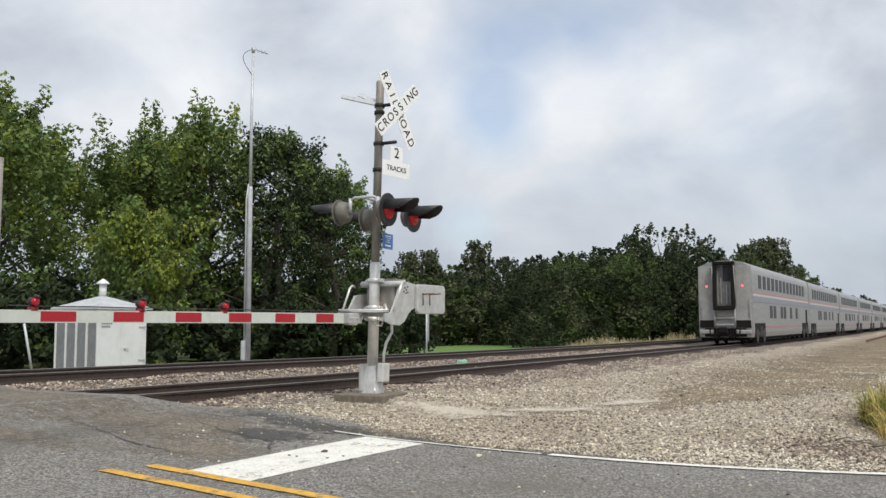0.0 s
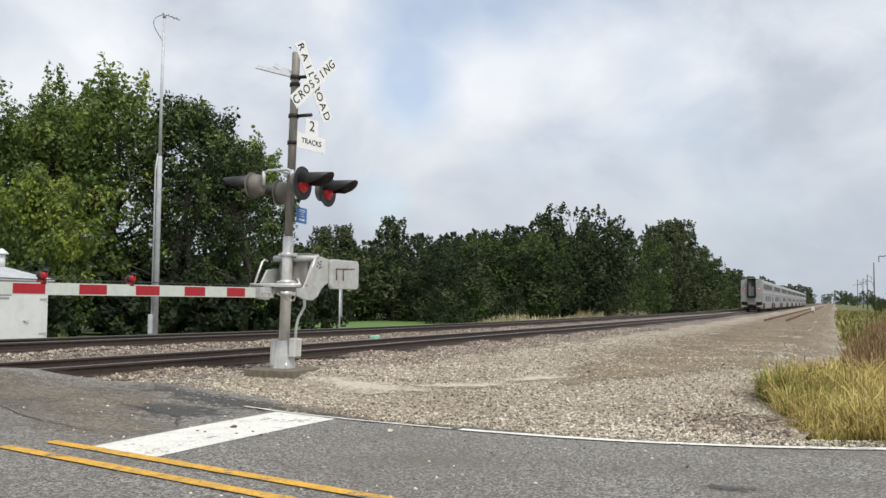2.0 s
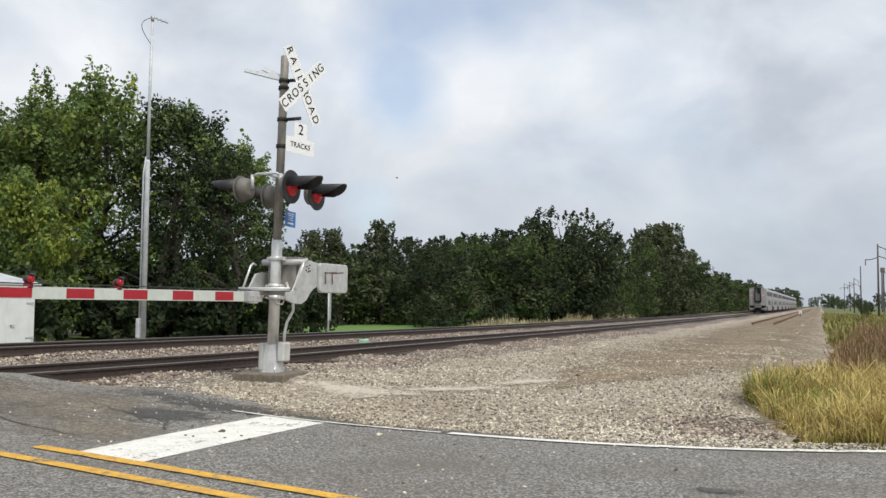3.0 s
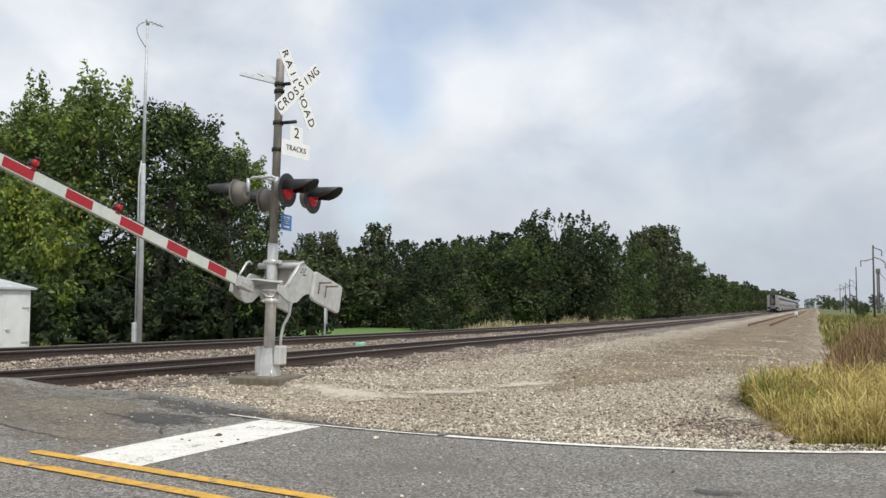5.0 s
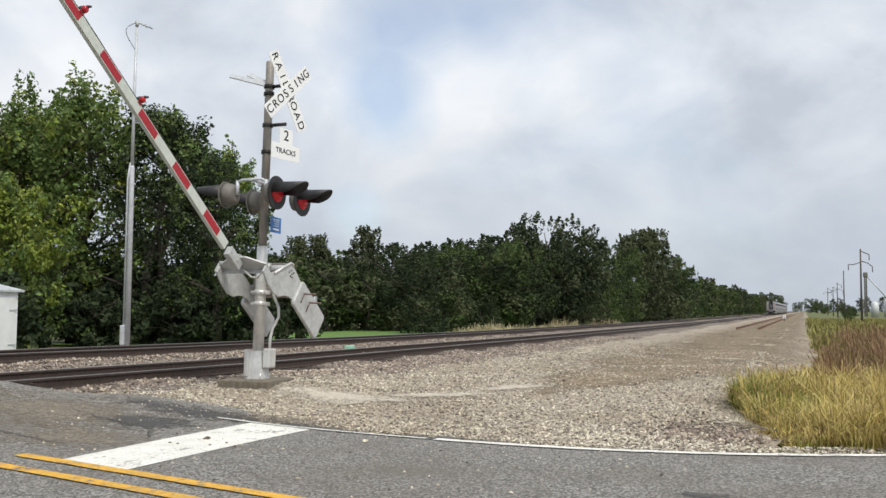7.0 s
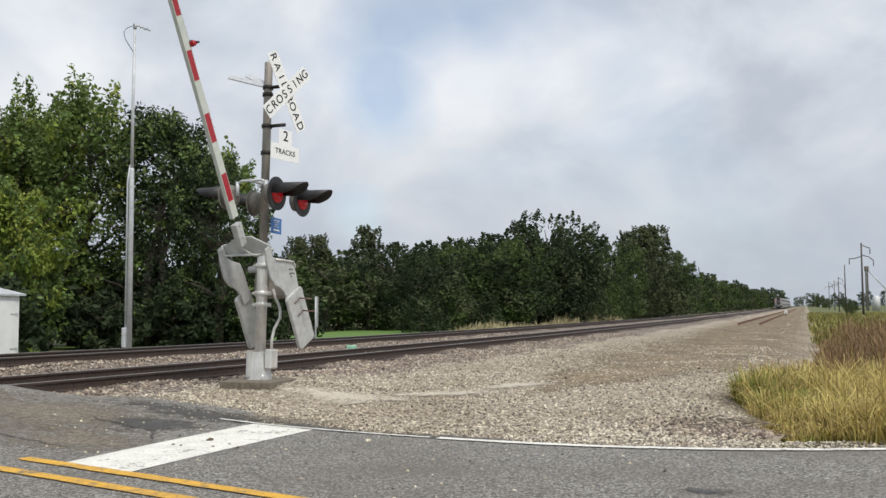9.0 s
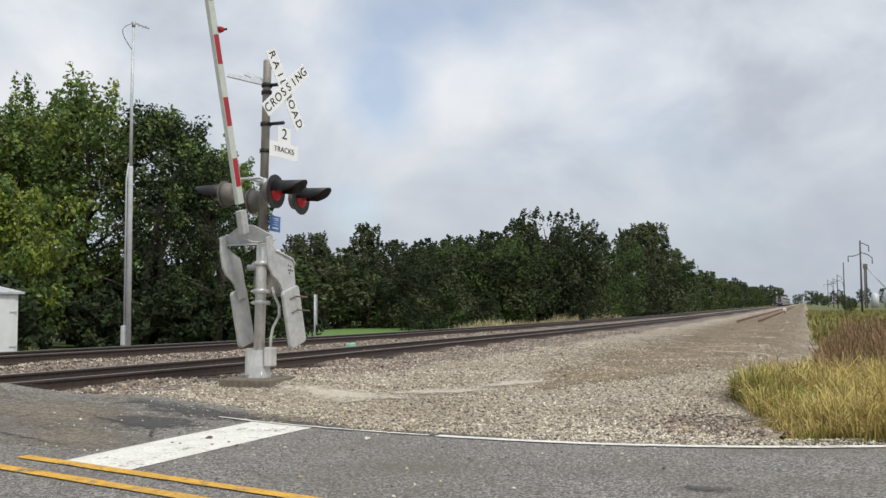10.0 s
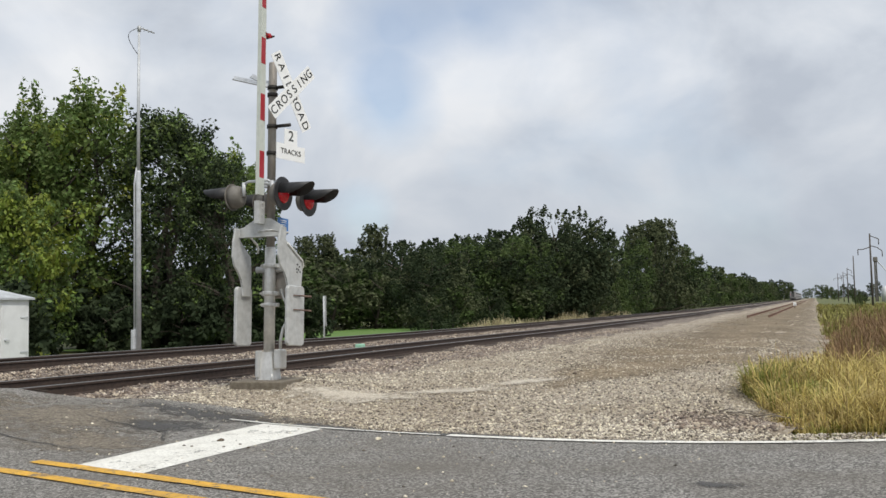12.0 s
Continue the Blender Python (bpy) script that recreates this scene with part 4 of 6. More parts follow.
def build_gate(signal):
    """The swinging gate: in its own space the arm points to -y and z is up when it is closed."""
    side = [(-0.60, -0.48), (-0.60, -0.60), (-0.40, -0.655), (-0.16, -0.665), (-0.02, -0.61), (0.09, -0.49), (0.18, -0.42), (0.30, -0.38), (0.44, -0.38), (0.44, -0.02),
            (0.05, 0.03), (-0.10, 0.0), (-0.20, -0.12), (-0.32, -0.36), (-0.42, -0.48)]
    bm = bmesh.new()
    far_side = [(y, min(z, -0.16 - 0.14 * max(-y, 0)) if z > -0.3 else z) for y, z in side]
    for x, outline in ((-0.43, far_side), (0.395, side)):
        slab(bm, outline, x, x + 0.035, 0, 0.006)
    tube(bm, [(-0.40, 0, 0), (0.40, 0, 0)], 0.05, 14)
    # folded sheet beam that carries the arm, with a lip along its rear edge
    top = [(-0.42, -0.47), (-0.42, -0.60), (-0.13, -0.76), (0.13, -0.76), (0.42, -0.60), (0.42, -0.47)]
    lo = [bm.verts.new((x, y, -0.462)) for x, y in top]
    hi = [bm.verts.new((x, y, -0.438)) for x, y in top]
    bm.faces.new(lo[::-1])
    bm.faces.new(hi)
    for k in range(6):
        bm.faces.new((lo[k], lo[(k + 1) % 6], hi[(k + 1) % 6], hi[k]))
    box(bm, -0.42, 0.42, -0.482, -0.468, -0.53, -0.438, 0.003)
    box(bm, -0.44, -0.42, -0.62, -0.47, -0.60, -0.438, 0.004)
    box(bm, -0.05, 0.05, -1.02, -0.66, -0.635, -0.475, 0.010)
    for y in (-0.98, -0.90, -0.80):
        tube(bm, [(0.045, y, -0.555), (0.065, y, -0.555)], 0.016, 8)
    gate = part("gate", bm, M_SILVER, signal, "silver gate carrier with counterweights", m=pose(*PIVOT))
    for line in ([(-0.42, -0.62, -0.425), (0.44, -0.52, -0.425)],
                 [(-0.10, -0.56, -0.44), (0.22, -0.54, -0.665), (0.32, -0.53, -0.67), (0.41, -0.52, -0.44)],
                 [(-0.36, -0.60, -0.43), (-0.36, -0.40, -0.07), (-0.36, -0.34, -0.03), (-0.36, -0.26, -0.05)],
                 [(0.44, -0.36, -0.43), (0.44, -0.12, 0.0), (0.44, -0.04, 0.04), (0.41, 0.02, 0.02)]):
        bm = bmesh.new()
        tube(bm, line, 0.017, 8)
        part("brace", bm, M_BRIGHT, gate, "bent bright tube brace")
    for y, z in ((-0.02, -0.07), (0.03, -0.10), (0.06, -0.05), (0.02, -0.15), (-0.05, -0.13), (0.07, -0.14)):
        bm = bmesh.new()
        tube(bm, [(0.428, y, z), (0.440, y, z)], 0.013, 8)
        part("bolt", bm, M_DARKIRON, gate)
    for x, top in ((-0.50, -0.06), (0.43, 0.0)):
        bm = bmesh.new()
        slab(bm, [(0.29, -0.44), (0.33, -0.48), (1.16, -0.48), (1.21, -0.44), (1.22, top - 0.05), (1.18, top), (0.33, top), (0.29, top - 0.04)], x, x + 0.06, 0, 0.012)
        part("counterweight", bm, M_SILVER, gate, "flat grey counterweight plate")
    for y in (0.44, 0.66):
        bm = bmesh.new()
        tube(bm, [(0.49, y, -0.16), (0.70, y + 0.02, -0.15)], 0.013, 6)
        tube(bm, [(0.505, y, -0.14), (0.505, y, -0.34)], 0.009, 6)
        part("tie_rod", bm, M_TAN, gate, "thin tan rod on the counterweight")
    # banded arm, one bar, slimmer towards its tip
    bm = bmesh.new()
    y, last = -1.12, None
    bands = [0.25] + [0.455] * 14
    for i in range(len(bands) + 1):
        h = 0.076 - 0.0010 * i
        ring = [bm.verts.new((x, y, -0.555 + z)) for x, z in ((-0.03, -h), (0.03, -h), (0.03, h), (-0.03, h))]
        if last:
            for k in range(4):
                bm.faces.new((last[k], last[(k + 1) % 4], ring[(k + 1) % 4], ring[k])).material_index = 0
        else:
            bm.faces.new(ring)
        last = ring
        y -= bands[i] if i < len(bands) else 0
    bm.faces.new(last[::-1])
    part("arm", bm, [M_ARMW], gate, "red and white banded gate arm")
    y = -1.12 - 0.25
    for i in range(7):
        bm = bmesh.new()
        h = 0.062 - 0.002 * i
        box(bm, -0.0325, 0.0325, y - 0.44, y - 0.015, -0.555 - h, -0.555 + h)
        part("band", bm, M_ARMR, gate, "red reflective band")
        y -= 0.91
    bm = bmesh.new()
    tube(bm, [(0, -0.9, -0.46)] + [(0, -1.2 - 0.5 * i, -0.455 + 0.006 * (i % 2)) for i in range(12)], 0.007, 6)
    part("lamp_cable", bm, M_BLACK, gate)
    for yy in (-3.70, -5.05, -6.43):
        bm = bmesh.new()
        z = -0.41
        tube(bm, [(0, yy, z - 0.09), (0, yy, z - 0.04)], 0.02, 10, 1)
        tube(bm, [(a, yy, z) for a in (-0.06, -0.04, -0.01, 0.01, 0.04, 0.06, 0.07)], [0.024, 0.036, 0.042, 0.042, 0.042, 0.036, 0.024], 18, 0)
        tube(bm, [(-0.024, yy, z), (0.024, yy, z)], 0.047, 18, 1)
        tube(bm, [(0.03, yy, z + 0.052), (0.10, yy, z + 0.046)], [0.022, 0.014], 8, 1)
        box(bm, -0.03, 0.03, yy - 0.045, yy + 0.045, z - 0.10, z - 0.045, 0.008, 1)
        tube(bm, [(-0.03, yy - 0.02, z - 0.05), (0.03, yy + 0.02, z - 0.05)], 0.02, 8, 1)
        part("gate_lamp", bm, [M_GLAMP, M_BLACK], gate, "round red gate lamp")
    return gate


# ---------------------------------------------------------------- lineside things
def build_shed():
    th = empty("signal_bungalow", pose(-22.0, 18.75, -0.36))
    tagged(th, "small white steel signal shed with grey ribbed side", "equipment shed")
    w, d, h = 1.9, 1.85, 2.18       # along -x, along +y, eaves
    bm = bmesh.new()
    box(bm, -w, 0, 0, d, 0, h, 0.01)
    part("body", bm, M_SHEDW, th)
    bm = bmesh.new()
    for i in range(4):
        x = -w + 0.04 + i * (w - 0.04) / 4
        box(bm, x + 0.03, x + (w - 0.04) / 4 - 0.02, -0.02, -0.003, 0.03, h - 0.03, 0.004)
    part("ribbed_panel", bm, M_SHEDG, th, "grey ribbed side panels")
    for i in range(5):
        bm = bmesh.new()
        x = -w + 0.03 + i * (w - 0.06) / 4
        box(bm, x - 0.03, x + 0.03, -0.045, -0.003, 0, h, 0.006)
        part("rib", bm, M_SHEDW, th)
    bm = bmesh.new()
    cx, cy = -w / 2, d / 2
    e = [(-w - 0.12, -0.12), (0.12, -0.12), (0.12, d + 0.12), (-w - 0.12, d + 0.12)]
    lo = [bm.verts.new((x, y, h)) for x, y in e]
    mid = [bm.verts.new((x, y, h + 0.06)) for x, y in e]
    top = [bm.verts.new((cx + (x - cx) * 0.08, cy + (y - cy) * 0.08, h + 0.42)) for x, y in e]
    for a, b in ((lo, mid), (mid, top)):
        for k in range(4):
            bm.faces.new((a[k], a[(k + 1) % 4], b[(k + 1) % 4], b[k]))
    bm.faces.new(top)
    bm.faces.new(lo[::-1])
    rf = part("roof", bm, M_GALV, th, "low pyramid roof of grey sheet")
    bm = bmesh.new()
    tube(bm, [(cx, cy, h + 0.38), (cx, cy, h + 0.82)], 0.11, 16)
    tube(bm, [(cx, cy, h + 0.80), (cx, cy, h + 0.83), (cx, cy, h + 0.93), (cx, cy, h + 0.97)], [0.20, 0.20, 0.08, 0.02], 18)
    part("vent", bm, M_SHEDW, rf, "white capped roof vent")
    bm = bmesh.new()
    box(bm, 0.003, 0.035, 0.82, 1.72, 0.06, h - 0.16, 0.008)
    dr = part("door", bm, M_SHEDW, th)
    bm = bmesh.new()
    tube(bm, [(0.03, 0.95, 1.0), (0.09, 0.95, 1.0)], 0.03, 10)
    box(bm, 0.07, 0.095, 0.93, 1.07, 0.985, 1.015, 0.004)
    part("door_handle", bm, M_GALV, dr)
    for z in (0.62, 1.65):
        bm = bmesh.new()
        box(bm, 0.035, 0.055, 1.5, 1.78, z - 0.025, z + 0.025, 0.005)
        part("hinge", bm, M_GALV, dr)
    for k, (z, a, b) in enumerate(((h - 0.42, 0.10, 0.52), (h - 0.52, 0.10, 0.44))):
        bm = bmesh.new()
        for i in range(5):
            u = a + (b - a) * i / 5
            box(bm, 0.003, 0.006, u, u + (b - a) / 7, z - 0.03, z + 0.03)
        part("stencil_bar", bm, M_SHEDG, th)


def build_antenna():
    th = empty("antenna_pole", pose(-19.0, 21.93, -0.3))
    tagged(th, "tall galvanised antenna pole with a small aerial", "antenna pole")
    bm = bmesh.new()
    tube(bm, [(0, 0, 0), (0, 0, 5.95), (0, 0, 6.0)], [0.085, 0.072, 0.06], 18)
    part("lower_pole", bm, M_GALV, th)
    bm = bmesh.new()
    tube(bm, [(0, 0, 5.9), (0, 0, 8.0), (0.0, 0.03, 10.4)], [0.052, 0.046, 0.036], 14)
    part("upper_pole", bm, M_GALV, th)
    bm = bmesh.new()
    tube(bm, [(-0.10, -0.06, 0.2), (-0.10, -0.06, 5.6), (-0.04, -0.03, 6.1)], 0.028, 8)
    part("cable_pipe", bm, M_GALV, th)
    bm = bmesh.new()
    box(bm, -0.16, -0.04, -0.16, -0.03, 0.55, 1.15, 0.02)
    part("terminal_box", bm, M_GALV, th)
    bm = bmesh.new()
    tube(bm, [(0, 0.03, 10.35), (0.02, 0.03, 10.52)], 0.055, 10)
    tube(bm, [(0, -0.05, 10.48), (0.2, 0.5, 10.40)], 0.022, 8)
    for k in range(3):
        tube(bm, [(-0.10 + 0.07 * k, 0.16 + 0.11 * k, 10.45 - 0.02 * k), (0.16 + 0.07 * k, 0.06 + 0.11 * k, 10.45 - 0.02 * k)], 0.008, 6)
    part("aerial", bm, M_GALV, th)
    bm = bmesh.new()
    tube(bm,
         [(-0.16 * math.sin(math.pi * k / 15), -0.26 * math.sin(math.pi * k / 15), 9.6 + 0.85 * k / 15 + 0.12 * math.sin(math.pi * k / 15)) for k in range(16)], 0.010, 6)
    part("cable_loop", bm, M_BLACK, th)


def build_lineside():
    # green-lidded cable box between the tracks
    th = empty("cable_marker", pose(-13.35, 25.55, float(land_z(-13.35, 25.55))))
    tagged(th, "pale green plastic cable marker on ballast", "cable marker")
    bm = bmesh.new()
    box(bm, -0.11, 0.11, -0.16, 0.16, -0.05, 0.14, 0.03)
    part("case", bm, M_GREENBOX, th)
    # slim sign seen nearly along its edge
    th = empty("track_sign_post", pose(-18.2, 31.75, -0.25))
    tagged(th, "slim grey lineside sign post", "sign post")
    bm = bmesh.new()
    tube(bm, [(0, 0, 0), (0, 0, 2.1)], 0.035, 8)
    part("post", bm, M_GALV, th)
    bm = bmesh.new()
    box(bm, 0.036, 0.049, -0.10, 0.10, 0.9, 2.12, 0.004)
    part("plate", bm, M_SILVER, th, "blank grey plate seen from behind", m=pose(0, 0, 0, 0, 0, 70))
    # white switch marker far down the line
    th = empty("switch_stand", pose(-2.6, 135, float(land_z(-2.6, 135))))
    tagged(th, "white switch stand beside the far track", "switch stand")
    bm = bmesh.new()
    tube(bm, [(0, 0, -0.05), (0, 0, 0.6)], 0.05, 8)
    part("post", bm, M_DARKIRON, th)
    bm = bmesh.new()
    box(bm, -0.2, 0.2, -0.03, 0.03, 0.32, 0.80, 0.02)
    part("target", bm, M_SIGNWHITE, th)
    # old post with a guy wire
    th = empty("guyed_post", pose(-23.0, 15.98, -0.4))
    tagged(th, "old grey wooden post held by a guy wire", "post")
    bm = bmesh.new()
    tube(bm, [(0, 0, 0), (0.0, 0.02, 3.0), (0, 0.06, 6.45)], [0.11, 0.10, 0.08], 10)
    part("shaft", bm, M_MAST, th)
    bm = bmesh.new()
    tube(bm, [(0, 0.08, 5.6), (0.0, 0.40, 4.4), (0, 1.36, 0.1)], 0.014, 6)
    part("guy_wire", bm, M_DARKIRON, th)
    bm = bmesh.new()
    tube(bm, [(0.02, 1.36, 0.1), (0.02, 0.98, 1.8)], 0.035, 8)
    part("guy_guard", bm, M_GALV, th, "pale sleeve over the guy wire")


def utility_pole(x, y, h, arms):
    th = empty("utility_pole", pose(x, y, float(land_z(x, y)) - 0.1, 0, 0, random.Random(int(y)).uniform(-6, 6)))
    tagged(th, "tall dark wooden utility pole" + (" with angled crossarms" if arms else " with no crossarm"), "utility pole", "utility poles")
    bm = bmesh.new()
    tube(bm, [(0, 0, 0), (0, 0, h * 0.5), (0, 0, h)], [0.16, 0.13, 0.10], 10)
    part("pole", bm, M_POLE, th)
    if arms:
        for k, (dx, z0, z1) in enumerate(((1.5, h - 2.0, h - 2.9), (-1.6, h - 2.2, h - 2.6), (1.1, h - 0.6, h - 1.2))):
            bm = bmesh.new()
            tube(bm, [(0, 0, z0 + 0.3), (dx * 0.6, 0, z0), (dx, 0, z1 + 0.4)], 0.06, 8)
            tube(bm, [(dx, 0, z1 + 0.4), (dx, 0, z1 - 0.4)], 0.06, 8)
            part("crossarm", bm, M_POLE, th)


def build_poles():
    for x, y, h, arms in ((7.5, 140, 10.6, True), (7.9, 210, 10.4, False), (8.8, 280, 9.9, True), (9.6, 350, 10.6, True), (9.4, 420, 11.8, True)):
        utility_pole(x, y, h, arms)
    # grain elevator beyond the poles
    y = 330
    th = empty("grain_elevator", pose(19.0, y, -0.5))
    tagged(th, "distant grain elevator with leg tower and pale bin", "grain elevator")
    bm = bmesh.new()
    for dx in (-0.4, 0.4):
        for dy in (-0.4, 0.4):
            tube(bm, [(dx, dy, 0), (dx, dy, 14.4)], 0.08, 6)
    for k in range(8):
        box(bm, -0.46, 0.46, -0.46, 0.46, 1.8 * k + 0.8, 1.8 * k + 0.92)
    box(bm, -0.34, -0.02, -0.3, 0.3, 0, 13.8, 0.05)
    box(bm, 0.06, 0.34, -0.3, 0.3, 0, 13.8, 0.05)
    box(bm, -0.7, 0.7, -0.6, 0.6, 13.2, 14.8, 0.25)
    part("leg_tower", bm, M_TANGREY, th)
    bm = bmesh.new()
    tube(bm, [(0.4, 0, 13.6), (6.5, 0, 6.0)], 0.2, 8)
    part("spout", bm, M_GALV, th)
    bm = bmesh.new()
    tube(bm, [(2.6, 0, 0), (2.6, 0, 4.4), (2.6, 0, 5.2)], [1.2, 1.2, 0.2], 20)
    part("bin", bm, M_SILO, th, "pale corrugated grain bin")
    bm = bmesh.new()
    tube(bm, [(7.2, 2, 0), (7.2, 2, 5.4), (7.2, 2, 6.9)], [1.8, 1.8, 0.2], 20)
    part("bin", bm, M_SILO, th, "pale corrugated grain bin")


# ---------------------------------------------------------------- plants
def leaf_mesh(name, centres, radii, per, leaf, mats, rng, squash=0.95, pick=None, face=0.5, shell=0.0):
    """Many small four-cornered leaves gathered in clumps, turned more or less towards the outside of their clump."""
    size = np.asarray(radii) / np.mean(radii)
    count = np.maximum((per * size ** 1.7).astype(int), 4)
    n = int(count.sum())
    c = np.repeat(np.asarray(centres), count, 0)
    r = np.repeat(np.asarray(radii), count)[:, None]
    d = rng.standard_normal((n, 3))
    far = np.minimum(np.linalg.norm(d, axis=1), 1.7)[:, None]
    d /= np.linalg.norm(d, axis=1)[:, None]
    reach = far * 0.70 * (1 - shell) + shell * (0.72 + 0.34 * rng.random((n, 1)))
    p = c + d * r * reach * (1, 1, squash)
    nrm = d * face + np.array([[0, 0, 0.35]]) + rng.standard_normal((n, 3)) * 0.55
    nrm /= np.linalg.norm(nrm, axis=1)[:, None]
    a = np.cross(nrm, rng.standard_normal((n, 3)))
    a /= np.linalg.norm(a, axis=1)[:, None] + 1e-9
    b = np.cross(nrm, a)
    s = leaf * (0.6 + 0.8 * rng.random((n, 1)))
    v = np.stack([p - a * s * 0.5, p + b * s * 0.30, p + a * s * 0.5, p - b * s * 0.30], 1).reshape(-1, 3)
    me = bpy.data.meshes.new(name)
    me.vertices.add(n * 4)
    me.vertices.foreach_set("co", v.ravel())
    me.loops.add(n * 4)
    me.loops.foreach_set("vertex_index", np.arange(n * 4, dtype=np.int32))
    me.polygons.add(n)
    me.polygons.foreach_set("loop_start", np.arange(0, n * 4, 4, dtype=np.int32))
    for m in mats:
        me.materials.append(m)
    if len(mats) > 1:
        k = np.repeat(rng.random(len(centres)) < pick, count) if pick is not None else rng.random(n) < 0.3
        me.polygons.foreach_set("material_index", k.astype(np.int32))
    me.update(calc_edges=True)
    return me


def make_wood_tree(name, h, width, lobes, leaves, leaf, mats, seed, label, pick=0.25, slim=0.0, airy=0.35):
    """A tree of the wood's edge: a trunk with limbs, and a crown of rounded lobes that reaches down to the ground."""
    rng = np.random.default_rng(seed)
    rnd = random.Random(seed)
    th = empty(name, pose(0, 0, 0))
    tagged(th, label, "tree", "trees")
    bm = bmesh.new()
    sway = [Vector((rnd.uniform(-.2, .2) * i, rnd.uniform(-.2, .2) * i, h * 0.84 * i / 5)) for i in range(6)]
    tube(bm, sway, [h * 0.018 * (1 - 0.17 * i) for i in range(6)], 7)
    C, R = [], []
    for i in range(lobes):
        u = (i + rng.random()) / lobes
        z = 0.06 + 0.86 * u ** 0.85
        prof = (1 - min(abs((z - 0.40) / 0.60), 1.0) ** 3.0) ** 0.5 if slim == 0 else max(1.02 - z, 0.04) ** 0.8 * 1.15
        a = i * 2.4 + rng.random() * 0.9
        r = width * (0.09 + 0.16 * rng.random() ** 1.6) * (1.0 - 0.75 * max(z - 0.48, 0)) * (1 - 0.3 * slim)
        rr = max(width * 0.5 * prof - r * 0.55, 0.0) * (0.72 + 0.34 * rng.random())
        c = (math.cos(a) * rr, math.sin(a) * rr, z * h)
        C.append(c)
        R.append(r)
        if i % 3 == 0:
            k = min(int(max(z - 0.12, 0.02) / 0.84 * 5), 4)
            tube(bm, [sway[k], sway[k].lerp(Vector(c), 0.55) + Vector((0, 0, 0.1)), Vector(c)], [h * 0.007, h * 0.004, h * 0.002], 5)
    part("trunk", bm, M_BARK, th)
    # small sprays that roughen the outline
    for i in range(lobes):
        c, r = C[i], R[i]
        for k in range(4 + int(3 * airy)):
            d = Vector((rng.standard_normal(), rng.standard_normal(), abs(rng.standard_normal()) + 0.3)).normalized()
            q = Vector(c) + d * r * (0.86 + 0.2 * rng.random())
            run = 0.07 * r + (0.010 + 0.018 * slim) * rng.random() * width
            for j in range(4):
                C.append(tuple(q + Vector((d.x * 0.4, d.y * 0.4, 1.0)) * run * j))
                R.append(r * (0.22 - 0.04 * j))
    per = leaves / float(np.sum((np.asarray(R) / np.mean(R)) ** 1.7))
    part("crown", leaf_mesh("crown", C, R, per, leaf, mats, rng, 0.9, pick, 0.95, 0.75 - 0.5 * airy), None, th)
    return th


